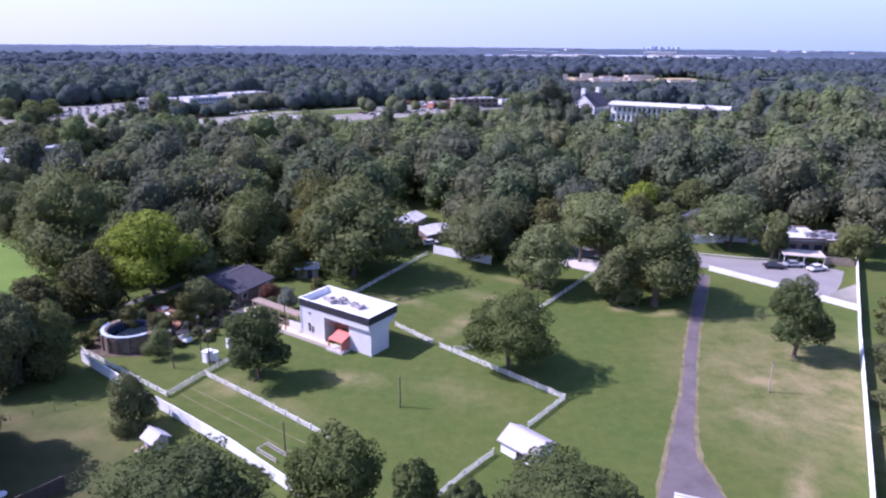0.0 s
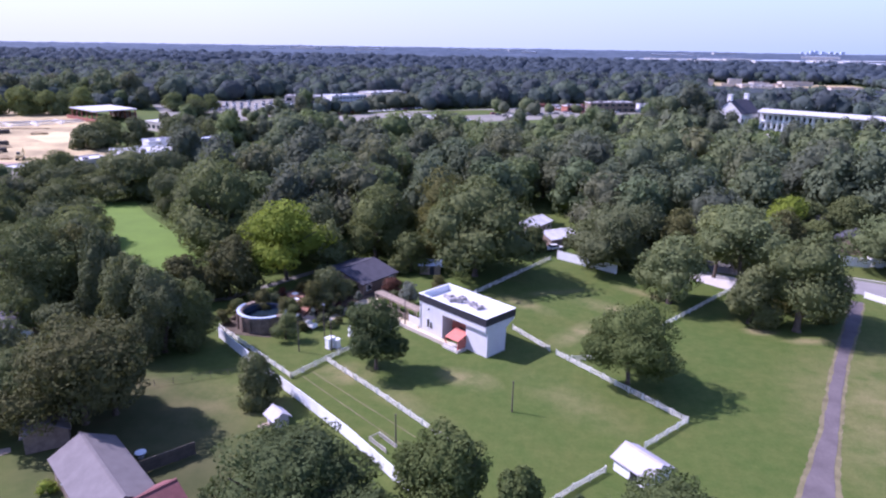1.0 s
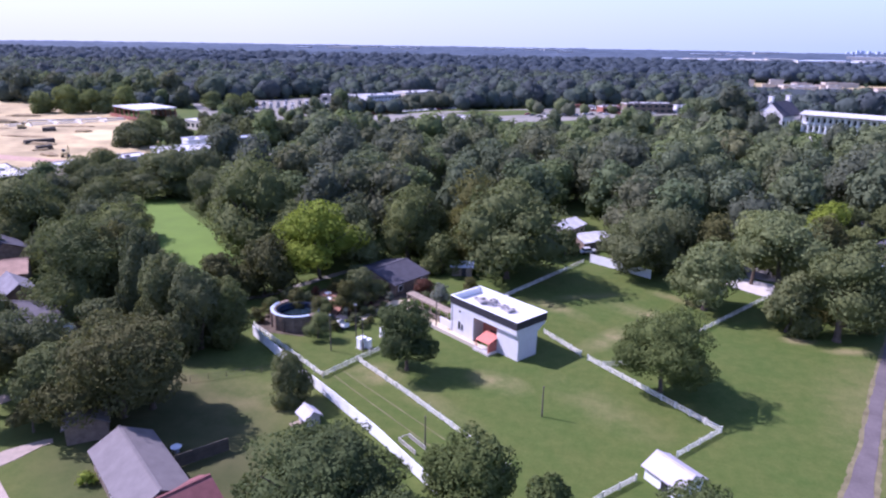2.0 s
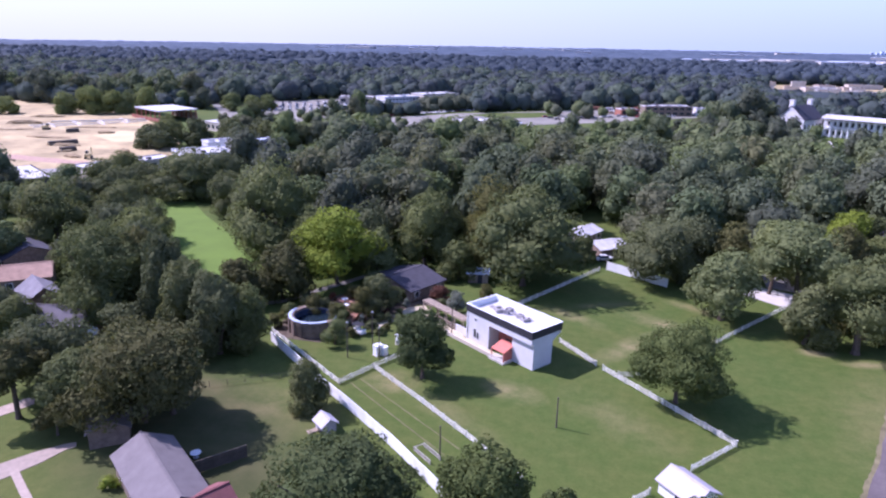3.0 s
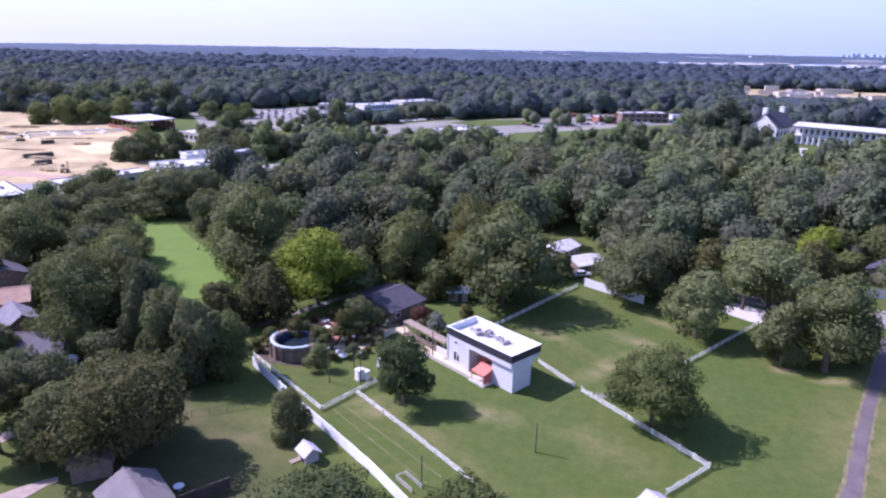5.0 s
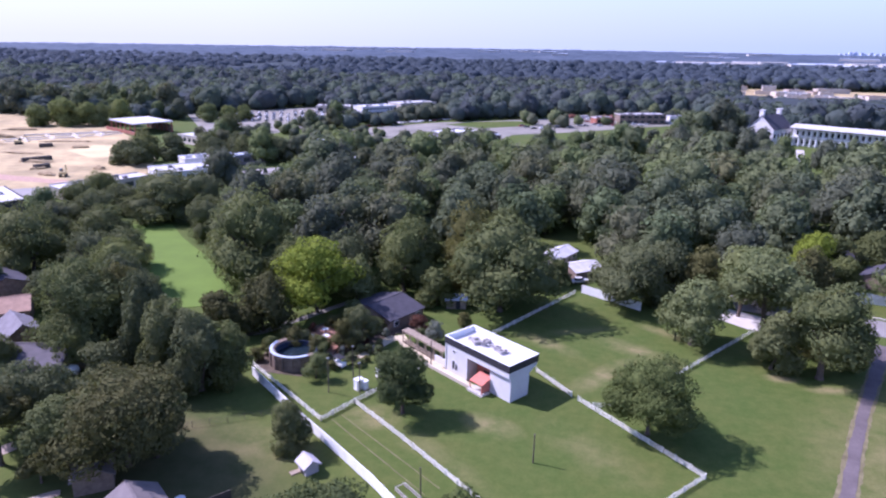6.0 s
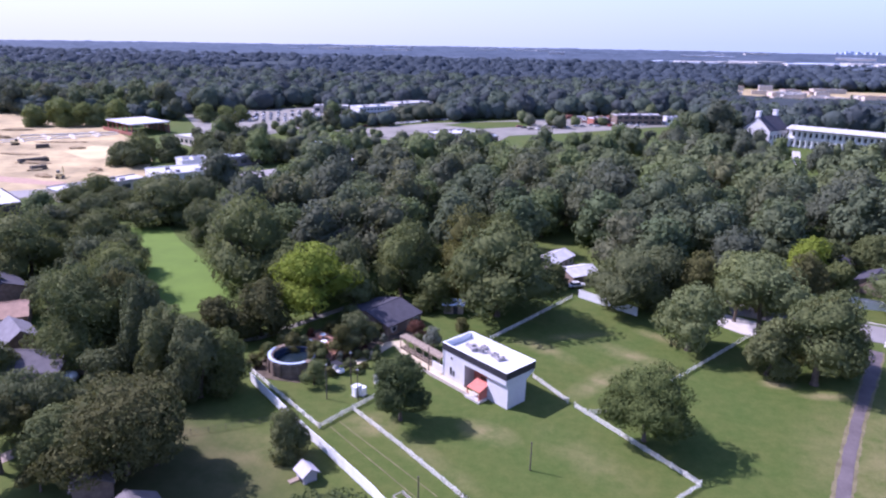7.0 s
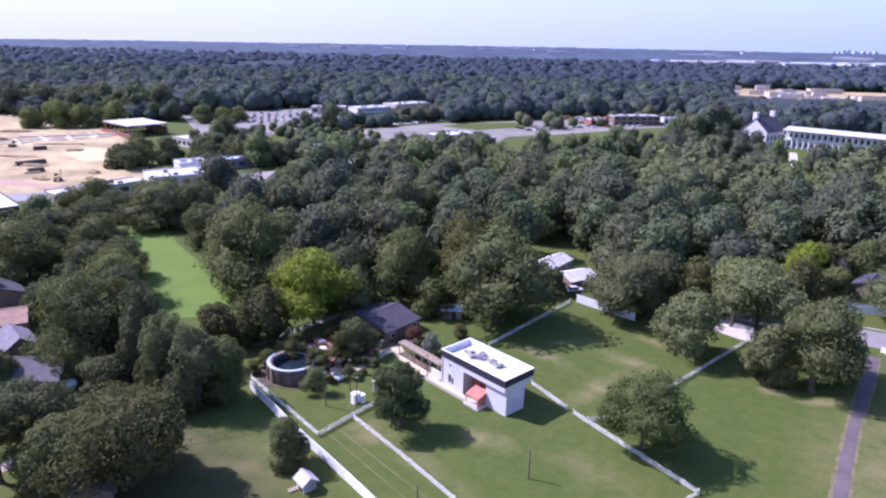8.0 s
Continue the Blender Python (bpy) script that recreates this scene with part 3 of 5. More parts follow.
    for x, z, w, hh in ((-5.3, 1.9, 0.55, 1.5), (-4.6, 1.7, 0.4, 1.1), (-5.2, 4.4, 0.45, 0.35)):
        wd = part("window", boxes((x, -3.41, z, w + 0.16, 0.06, hh + 0.16)), M_WHITE, top)
        part("pane", boxes((x, -3.44, z, w, 0.05, hh)), M_DARK, wd)
    return top


hall()


def roof_unit(x, y, sx, sy, sz, turn):
    top = thing("rooftop_unit", pose(x, y, 5.57, 0, 0, turn), "grey metal air-conditioning unit on the white flat roof", "air conditioner", "units on the roof")
    part("housing", boxes((0, 0, sz / 2 + 0.1, sx, sy, sz), bev=0.03), M_UNIT, top)
    part("base", boxes((0, 0, 0.05, sx + 0.1, sy + 0.1, 0.1)), M_METAL, top)
    bm = bmesh.new()
    rod(bm, (0, 0, sz + 0.1), (0, 0, sz + 0.16), min(sx, sy) * 0.26, min(sx, sy) * 0.26, 14)
    part("fan_guard", bm, M_DARK, top)
    return top


for u in ((-18.6, 102.9, 1.9, 1.4, 0.55, -60), (-16.9, 103.6, 1.2, 0.8, 0.5, -34), (-17.2, 102.2, 0.9, 0.8, 0.7, -10), (-15.6, 101.9, 1.5, 0.35, 0.3, -34), (-14.7, 101.1, 1.0, 0.9, 0.6, -20), (-13.9, 100.1, 1.2, 0.8, 0.45, -50), (-13.2, 100.4, 0.8, 0.7, 0.4, 5), (-19.9, 104.0, 0.8, 0.5, 0.3, -34)):
    roof_unit(*u)


# ---- sheds, houses ----
def gabled(bm, l, w, eave, ridge, over=0.35, thick=0.14):
    """Two roof slopes with thickness, ridge along x."""
    s = (ridge - eave) / (w / 2)
    for side in (-1, 1):
        y1 = side * (w / 2 + over)
        z1 = eave - s * over
        pts = [(-l / 2 - over, 0, ridge), (l / 2 + over, 0, ridge), (l / 2 + over, y1, z1), (-l / 2 - over, y1, z1)]
        vs = [bm.verts.new((x, y, z + d)) for d in (0.02, thick + 0.02) for x, y, z in pts]
        for q in ((0, 1, 2, 3), (7, 6, 5, 4), (0, 4, 5, 1), (1, 5, 6, 2), (2, 6, 7, 3), (3, 7, 4, 0)):
            bm.faces.new([vs[i] for i in q])
    bmesh.ops.recalc_face_normals(bm, faces=bm.faces)
    return bm


def gable_walls(l, w, eave, ridge):
    bm = bmesh.new()
    out = [(-w / 2, 0), (w / 2, 0), (w / 2, eave), (0, ridge), (-w / 2, eave)]
    f = bm.faces.new([bm.verts.new((-l / 2, y, z)) for y, z in out])
    g = bmesh.ops.extrude_face_region(bm, geom=[f])
    for v in g["geom"]:
        if isinstance(v, bmesh.types.BMVert):
            v.co.x = l / 2
    bmesh.ops.recalc_face_normals(bm, faces=bm.faces)
    return bm


def house(x, y, turn, l, w, eave, ridge, roof, wall, label, name="house", windows=3, chimney=False, group=""):
    top = thing(name, pose(x, y, 0, 0, 0, turn), label, "house" if name == "house" else name.replace("_", " "), group)
    part("wall", gable_walls(l, w, eave, ridge), wall, top)
    r = part("roof", gabled(bmesh.new(), l, w, eave, ridge), roof, top)
    part("ridge_cap", boxes((0, 0, ridge + 0.16, l + 0.7, 0.3, 0.06)), roof, r)
    dh = min(2.04, eave - 0.25)
    part("door", boxes((l * 0.1, -w / 2 - 0.02, dh / 2, 0.95, 0.07, dh)), M_WOOD if name == "house" else M_DARK, top)
    for i in range(windows):
        px = (i + 0.5) / windows * l - l / 2
        for side in (-1, 1):
            if abs(px - l * 0.1) < 1.2 and side < 0:
                continue
            wnd = part("window", boxes((px, side * (w / 2 + 0.02), eave * 0.58, 1.3, 0.08, 1.2)), M_WHITE, top)
            part("pane", boxes((px, side * (w / 2 + 0.045), eave * 0.58, 1.1, 0.06, 1.0)), M_GLASS, wnd)
    if chimney:
        part("chimney", boxes((l * 0.2, 0.6, ridge + 0.3, 0.7, 0.6, 1.8)), M_BRICK, r)
    return top


house(10.0, 69.2, -45, 4.8, 3.9, 1.7, 2.75, M_BARNROOF, M_WHITE, "small white gabled barn at the corner of the white fence", "barn", 0)
sh = house(-34.4, 69.7, -38, 2.1, 1.9, 1.35, 2.0, M_LILAC, M_LILAC, "small pale lilac-grey garden shed with a wooden ramp on the grass", "garden_shed", 0)
part("ramp", boxes((-0.6, -1.6, 0.10, 0.8, 1.5, 0.1)), M_WOOD, sh)
house(-45.6, 52.2, -35.7, 14, 6.4, 2.6, 4.3, M_SHINGLE_TAUPE, M_BRICK, "low house with a pale grey shingle gable roof among trees", chimney=False)
house(-38.6, 48.4, 60, 7, 5.2, 2.6, 4.1, M_SHINGLE_MAROON, M_BRICK, "reddish shingle-roofed house wing beside the grey roof", "house_wing", 1)
house(-60.0, 60.6, -50, 6, 4.6, 2.3, 3.6, M_SHINGLE_TAUPE, M_BRICK, "small grey-roofed outbuilding in tree shade", "outbuilding", 1)
house(25.6, 57.6, -20, 3.2, 2.6, 1.9, 2.8, M_ROOFWHITE, M_WHITE, "small white-roofed hut beside the asphalt drive", "hut", 0)
house(61, 186, 70, 13, 8, 2.6, 4.2, M_SHINGLE_DK, M_BRICK, "low brick house with a grey shingle roof under trees")
house(66, 173, 60, 9, 7, 2.8, 4.4, M_SHINGLE_DK, M_BRICK, "low house with a dark shingle roof behind a white fence")
house(-10.5, 168, 65, 10, 6, 2.7, 3.8, M_ROOFWHITE, M_BEIGE, "low building with a bright white roof among trees")
house(-4, 160, 40, 8, 7, 2.3, 3.3, M_ROOFWHITE, M_BRICK, "low white-roofed annexe among trees", "annexe", 1)
house(17, 156, 20, 12, 6, 2.8, 3.8, M_SHINGLE, M_WHITEWALL, "long low grey-roofed outbuilding behind the trees", "outbuilding", 2)
house(-28.8, 131.5, 10, 4.2, 3.2, 2.1, 2.7, M_TOWER, M_WOOD, "small open-fronted garden shelter with a pale roof", "garden_shelter", 0)
house(-102.7, 91.2, -32, 8.6, 5.8, 2.9, 4.9, M_SHINGLE, M_BRICK, "low brick house with a pale grey shingle gable roof")
house(-113.4, 98.8, 40, 8.6, 7.2, 2.9, 4.8, M_SHINGLE_TAN, M_BRICK, "low house with a tan shingle roof")
house(-90.4, 83.6, 13, 11, 8, 2.8, 4.7, M_SHINGLE_DUSK, M_BRICK, "low house with a wide dull grey shingle roof")
house(-129, 111, -27, 15, 10, 2.9, 5.0, M_SHINGLE_DK, M_BRICK, "low house with a dark shingle roof among trees")
house(-83.2, 87.6, 13, 4.6, 3.4, 2.0, 2.7, M_SHINGLE_TAN, M_WOOD, "small tan-roofed shed behind the grey-roofed house", "shed", 0)
house(-41.6, 121.8, 64, 9.5, 12.4, 2.3, 3.9, M_SHINGLE_DK, M_BRICK, "low garden house with a dark slate-grey gable roof")
heap = thing("covered_trailer", pose(-84.3, 83.3, 0, 0, 0, 20), "small trailer under a white tarpaulin beside the house", "trailer")
bm = bmesh.new()
bmesh.ops.create_icosphere(bm, subdivisions=2, radius=1.0)
for v in bm.verts:
    v.co = Vector((v.co.x * 1.5, v.co.y * 1.0, 1.0 + max(-0.4, v.co.z) * 0.9 + 0.1 * noise.noise(v.co * 2.2)))
part("tarpaulin", bm, M_WHITE, heap)
part("trailer_bed", boxes((0, 0, 0.5, 2.8, 1.7, 0.2)), M_METAL, heap)
for x in (-0.5, 0.5):
    for y in (-0.9, 0.9):
        part("wheel", rod(bmesh.new(), (x, y - 0.08, 0.28), (x, y + 0.08, 0.28), 0.28, 0.28, 12), M_DARK, heap)

# ---- covered walkway and path to the hall ----
flat("garden_path", strip([(-41, 101.5, 1.5), (-38.9, 106, 1.9), (-37.6, 110.6, 2.1), (-36.0, 113.6, 2.2), (-33.4, 110.0, 2.0), (-28.2, 105.2, 2.0), (-24.6, 102.7, 1.8)], 0, 0.06, 1.5, 0.05), M_PATH, "pale yellowish concrete garden path", "path")


def covered_walk():
    top = thing("covered_walkway", pose(-29.2, 108.0, 0, 0, 0, -36), "weathered timber covered walkway leading to the hall", "walkway")
    L = 12.0
    part("roof", boxes((0, 0, 2.55, L, 1.4, 0.12), (0, -0.76, 2.5, L, 0.12, 0.25), (0, 0.76, 2.5, L, 0.12, 0.25)), M_WOOD, top, "flat grey timber roof")
    for i in range(6):
        for y in (-0.72, 0.72):
            part("post", boxes((-L / 2 + 0.2 + i * (L - 0.4) / 5, y, 1.24, 0.14, 0.14, 2.48)), M_WOOD, top)
    for z in (0.5, 1.0):
        part("rail", boxes((0, -0.72, z, L - 0.3, 0.06, 0.12)), M_WOOD, top)
    for i in range(12):
        part("roof_board", boxes((-L / 2 + 0.5 + i * (L - 1.0) / 11, 0, 2.635, 0.16, 1.7, 0.05)), M_WOOD, top)
    # soil colour on the deck paints in the shade below the roof
    part("deck", boxes((0, 0, 0.08, L, 1.6, 0.16)), M_SOIL, top, "walkway floor coloured dark for the shade under the roof")
    return top


covered_walk()


# ---- raised pool and terrace ----
def arc(r0, r1, z0, z1, a0, a1, n=40):
    """A curved wall between two radii."""
    bm = bmesh.new()
    rows = []
    for i in range(n + 1):
        a = radians(a0 + (a1 - a0) * i / n)
        rows.append([bm.verts.new((r * math.cos(a), r * math.sin(a), z)) for r, z in ((r0, z0), (r1, z0), (r1, z1), (r0, z1))])
    for p, q in zip(rows, rows[1:]):
        for i in range(4):
            j = (i + 1) % 4
            bm.faces.new((p[i], p[j], q[j], q[i]))
    if abs(a1 - a0) < 359:
        bm.faces.new(rows[0])
        bm.faces.new(rows[-1][::-1])
    bmesh.ops.recalc_face_normals(bm, faces=bm.faces)
    return bm


def disc(r, z0, z1, n=40):
    return rod(bmesh.new(), (0, 0, z0), (0, 0, z1), r, r, n)


pool = thing("raised_pool", pose(-50.2, 98.4, 0), "raised round pool with pale coping on a brown wall", "pool")
part("pool_wall", arc(3.7, 4.5, 0, 2.7, 140, 340), M_BRICK, pool, "curved brown masonry wall")
part("coping", arc(4.0, 4.55, 2.7, 2.85, 165, 322), M_COPING, pool, "pale blue-white curved coping")
part("basin", arc(3.5, 3.7, 0.2, 2.3, 0, 360), M_LINER, pool)
part("water", disc(3.52, 1.2, 1.35), M_WATER, pool, "dark blue pool water")
for i in range(9):
    a = radians(160 + i * 21)
    part("pier", boxes((4.55 * math.cos(a), 4.55 * math.sin(a), 1.32, 0.4, 0.4, 2.64, math.degrees(a))), M_BRICK, pool)
flat("terrace", slab([(-55, 104), (-51.5, 114), (-45.5, 111), (-45, 102), (-48, 103.2)], -0.05, 0.35), M_TERRA, "terracotta-paved garden terrace by the pool", "terrace")


flat("planting_bed", slab([(-57, 95), (-57.5, 106), (-52, 116), (-44, 122), (-33, 121), (-30.5, 114.5), (-36.5, 114.5), (-40, 108), (-44.5, 101.5), (-45, 95.5), (-47, 93.2), (-53, 93)], -0.05, 0.03), M_SOIL, "dark earth planting beds round the pool garden", "flower bed")
brnd = random.Random(21)
for i in range(34):
    a, d = brnd.uniform(0, 6.28), brnd.uniform(0, 1) ** 0.5
    x, y = -46.5 + 10 * d * math.cos(a), 107.5 + 13.5 * d * math.sin(a)
    if math.hypot(x + 50.2, y - 98.4) < 5.3 or (x < -44.8 and 102 < y < 114 and x > -55) and i % 3:
        continue
    tree(x, y, brnd.uniform(0.8, 2.3), brnd.uniform(0.6, 1.3), (M_LEAF, M_LEAF_DARK, M_LEAF_OLIVE, M_LEAF_RED, M_LEAF_PALE, M_LEAF)[i % 6], "low garden plant in the bed near the pool", 300 + i, 0.02, group="bed plants", name="shrub", size=0.16, dense=1.4)


def garden_table(x, y, z):
    top = thing("garden_table", pose(x, y, z), "small pale round garden table", "table", "terrace tables")
    part("tabletop", disc(0.65, 0.70, 0.75, 20), M_WHITE, top)
    part("pedestal", rod(bmesh.new(), (0, 0, 0), (0, 0, 0.7), 0.1, 0.06), M_METAL, top)
    part("foot", disc(0.35, 0, 0.05, 16), M_METAL, top)


for p in ((-50, 110.3, 0.35), (-48.6, 107.6, 0.35), (-51.2, 107.0, 0.35), (-46.6, 59.4, 0)):
    garden_table(*p)

cart = thing("utility_cart", pose(-42, 98.5, 0, 0, 0, -25), "small white utility cart with a dark roof on the grass", "cart")
part("body", boxes((0, 0, 0.55, 2.3, 1.2, 0.45), (0.95, 0, 0.85, 0.4, 1.15, 0.3), (-0.5, 0, 0.95, 0.5, 1.1, 0.5), bev=0.05), M_WHITE, cart)
part("canopy", boxes((-0.1, 0, 1.85, 2.1, 1.35, 0.09), bev=0.03), M_DARK, cart, "dark canopy roof")
for x in (-0.95, 0.75):
    for y in (-0.55, 0.55):
        part("canopy_post", rod(bmesh.new(), (x, y, 0.7), (x, y, 1.82), 0.03, 0.03), M_METAL, cart)
for x in (-0.75, 0.75):
    for y in (-0.6, 0.6):
        part("wheel", rod(bmesh.new(), (x, y - 0.09, 0.25), (x, y + 0.09, 0.25), 0.25, 0.25, 14), M_DARK, cart)


def cabinet(x, y, turn, w, d, h, label):
    top = thing("cabinet", pose(x, y, 0, 0, 0, turn), label, "cabinet", "white cabinets on the grass")
    part("body", boxes((0, 0, h / 2, w, d, h), bev=0.03), M_WHITE, top)
    part("lid", boxes((0, 0, h + 0.04, w + 0.12, d + 0.12, 0.08)), M_WHITE, top)
    part("door", boxes((0, -d / 2 - 0.02, h * 0.5, w * 0.8, 0.04, h * 0.8)), M_WHITE, top)
    part("plinth", boxes((0, 0, 0.04, w + 0.2, d + 0.2, 0.08)), M_CONC, top)


cabinet(-36.0, 92.1, 60, 1.3, 1.0, 1.7, "white utility cabinet standing on the grass by the fence")
cabinet(-35.0, 92.4, 60, 0.8, 0.8, 1.4, "smaller white utility cabinet beside the fence")
cabinet(-34.3, 97.0, 40, 0.7, 0.7, 1.5, "white cabinet half hidden behind the round tree")


# ---- posts and poles ----
def pole(x, y, h, head=True, label="slender dark post with a grey floodlight on the grass", wood=None):
    top = thing("lamp_post" if head else "pole", pose(x, y, 0), label, "lamp post" if head else "pole", "posts on the lawn")
    part("shaft", rod(bmesh.new(), (0, 0, -0.2), (0, 0, h), 0.11, 0.07, 8), wood or M_POLE, top)
    if head:
        part("lamp_head", boxes((0.12, -0.1, h, 0.3, 0.22, 0.16), bev=0.03), M_METAL, top, "grey floodlight")
        part("arm", boxes((0, 0, h - 0.2, 0.5, 0.08, 0.08)), M_METAL, top)
    else:
        part("cap", boxes((0, 0, h, 0.22, 0.22, 0.10)), M_POLE, top)


for x, y, h in ((-40.2, 89.6, 6.2), (-38.2, 95.2, 6.0), (-35.2, 90.6, 5.6)):
    pole(x, y, h)
pole(-5.8, 79.4, 4.4, False, "slender dark wooden post alone on the lawn")
pole(45.7, 84.7, 4.6, False, "slender pale grey post on the dry paddock", M_WALK)
pole(-18.6, 68.5, 4.2, False, "dark wooden post near the end of the fenced lane")
pole(92.4, 146.0, 9, True, "tall utility pole with a pale head beside the wall")
pole(-26.8, 103.4, 4.6, False, "slender dark post beside the covered walkway")

for k in (0.30, 0.62):
    flat("worn_line", strip([(-37.2 + 2.6 * k, 80.6 + 5.2 * k, 0.14), (-19.5 + 4.5 * k, 67.3 + 5.5 * k, 0.14)], 0, 0.012, 1.5, 0.03, 5), M_EDGE, "thin worn line in the grass of the lane", "verge")
wire = thing("wire_fence", pose(-57.2, 73.2, 0), "low dark wire fence across the yard", "fence")
for i in range(7):
    part("post", rod(bmesh.new(), (i * 2.05, i * 1.35, -0.1), (i * 2.05, i * 1.35, 1.1), 0.035, 0.035, 6), M_POLE, wire)
for z in (0.3, 0.65, 1.0):
    part("wire", rod(bmesh.new(), (0, 0, z), (12.3, 8.1, z), 0.018, 0.018, 5), M_POLE, wire)
gate = thing("low_gate", pose(-20.2, 68.3, 0, 0, 0, -38), "low grey lattice gate panels at the end of the fenced lane", "gate")
for y in (-0.75, 0.75):
    part("panel_frame", boxes((-1.7, y, 0.3, 0.1, 0.1, 0.6), (1.7, y, 0.3, 0.1, 0.1, 0.6), (0, y, 0.56, 3.4, 0.07, 0.09), (0, y, 0.14, 3.4, 0.07, 0.09)), M_CONC, gate)
    for i in range(9):
        part("bar", boxes((-1.36 + i * 0.34, y, 0.35, 0.06, 0.05, 0.36)), M_CONC, gate)
part("end_rail", boxes((-1.7, 0, 0.5, 0.08, 1.44, 0.09)), M_CONC, gate)


def timber_fence(points, h, label, mat=None):
    board_wall(points, h, label, "timber_fence", mat or M_WOOD)


timber_fence([(-44.6, 56.6), (-40.8, 61.4)], 1.7, "dark weathered timber fence behind the house", M_POLE)
timber_fence([(82.5, 139.8), (84.8, 142.6), (90, 141)], 1.9, "brown timber fence beside the driveway")
board_wall([(57.2, 161.8), (68, 158.6)], 1.7, "white board fence beyond the street")
flat("house_drive", strip([(-70.5, 43, 3.4), (-66.2, 50.5, 3.4), (-64.6, 53.7, 2.8), (-63.2, 56.4, 1.5), (-62.3, 57.3, 1.0)], 0, 0.05, 2, 0.05), M_WALK, "pale pinkish concrete drive to the house", "driveway")
flat("yard_walk", strip([(-82, 53, 2.6), (-77.6, 60.7, 2.6), (-75.6, 65.2, 2.2), (-73.5, 70, 2.0)], 0, 0.05, 2, 0.05), M_WALK, "pale concrete drive between the yards", "driveway")
flat("front_walk", strip([(-65.4, 51.1, 0.9), (-61.2, 48.5, 0.9), (-58, 46.6, 0.9)], 0, 0.06, 2, 0.03), M_WALK, "narrow concrete walk over the front lawn", "path")
flat("driveway_apron", slab([(72.5, 121.5), (76.5, 125), (84, 130), (79.5, 121), (76, 116.5)], -0.05, 0.075), M_LOT, "pale concrete apron beside the wall", "pavement")
flat("kerb", strip([(57.5, 150.2, 0.4), (68.5, 146.6, 0.4), (80, 145.2, 0.4)], 0, 0.2, 2, 0.02), M_CONC, "pale concrete kerb of the street", "kerb")


# ---- parked cars ----
def car(x, y, turn, paint, label, group="parked cars"):
    top = thing("car", pose(x, y, 0.09, 0, 0, turn), label, "car", group)
    bm = boxes((0, 0, 0.62, 4.4, 1.75, 0.5), bev=0.12)
    part("body", bm, paint, top)
    bm = boxes((-0.2, 0, 1.12, 2.4, 1.55, 0.52))
    for v in bm.verts:
        if v.co.z > 1.2:
            v.co.x, v.co.y = -0.2 + (v.co.x + 0.2) * 0.68, v.co.y * 0.84
    part("window", bm, M_GLASS, top)
    part("roof", boxes((-0.2, 0, 1.40, 1.6, 1.3, 0.05), bev=0.02), paint, top)
    for wx in (-1.35, 1.35):
        for wy in (-0.8, 0.8):
            part("wheel", rod(bmesh.new(), (wx, wy - 0.1, 0.32), (wx, wy + 0.1, 0.32), 0.33, 0.33, 12), M_DARK, top)
    return top


def paint(name, col):
    return plain(name, col, 0.3, 0.0, 0.6, 0.04)


CAR_WHITE, CAR_GREY, CAR_BLACK, CAR_RED, CAR_BLUE = paint("white_car", (0.7, 0.7, 0.7)), paint("grey_car", (0.3, 0.31, 0.33)), paint("black_car", (0.03, 0.03, 0.035)), paint("red_car", (0.35, 0.04, 0.03)), paint("blue_car", (0.05, 0.09, 0.2))
car(71.5, 139.5, -8, CAR_BLACK, "black car parked on the street by the verge")
car(76.3, 140.6, 0, CAR_GREY, "grey car parked on the street by the carport")
car(80.2, 138.3, 20, CAR_WHITE, "white car parked at the turning circle")
car(-4, 154, 30, CAR_WHITE, "white car parked between the low buildings")
CAR_KINDS = [car(-262 + i * 3, 440 + i, 20, c, "car standing in the large car park") for i, c in enumerate((CAR_WHITE, CAR_GREY, CAR_BLACK, CAR_RED, CAR_BLUE))]
crnd = random.Random(9)
for row in range(7):
    for i in range(23):
        u, v = i / 16, row / 6
        x = -288 + 66 * u + 26 * v + crnd.uniform(-0.4, 0.4)
        y = 446 + 62 * u - 62 * v * (0.6 + 0.4 * u)
        if crnd.random() < 0.8:
            copy_thing(CAR_KINDS[crnd.choice((0, 0, 0, 1, 1, 1, 2, 2, 4))], pose(x, y, 0.09, 0, 0, 132 + crnd.uniform(-3, 3)))
for i in range(26):
    copy_thing(CAR_KINDS[crnd.choice((0, 0, 1, 2, 3))], pose(-60 + i * 4.6 + crnd.uniform(-1, 1), 452 + i * 2.9 + crnd.uniform(-9, 14), 0.09, 0, 0, crnd.uniform(20, 60)))

# ---- single trees of the garden ----
tree(-26.8, 86.8, 11.2, 4.6, M_LEAF_FRONT, "round-crowned dark green tree on the lawn", 17, 0.15)
tree(9.6, 91.0, 12.8, 7.0, M_LEAF_FRONT, "large wide-spreading green oak beside the white fence", 12, 0.1)
tree(-39.2, 74.0, 8.2, 3.1, M_LEAF_DARK, "small dark oval evergreen beside the white fence", 13, -0.2)
tree(54.8, 96.1, 13.2, 4.7, M_LEAF_FRONT, "airy green tree on the dry paddock", 14, 0.16)
FRONT = [(-24.6, 50.6, 11.9, 8.6), (-9.6, 54.3, 12.8, 5.2), (-2.5, 51.5, 11.3, 2.6), (2.4, 50.2, 11.0, 2.5), (11.4, 52.2, 11.8, 7.8), (-15.5, 47.5, 9.5, 5)]
for i, (x, y, h, r) in enumerate(FRONT):
    tree(x, y, h, r, M_LEAF_FRONT, "full leafy green tree seen from above its crown", 20 + i, 0.15, group="trees in front of the lawn", size=0.30, dense=1.35)
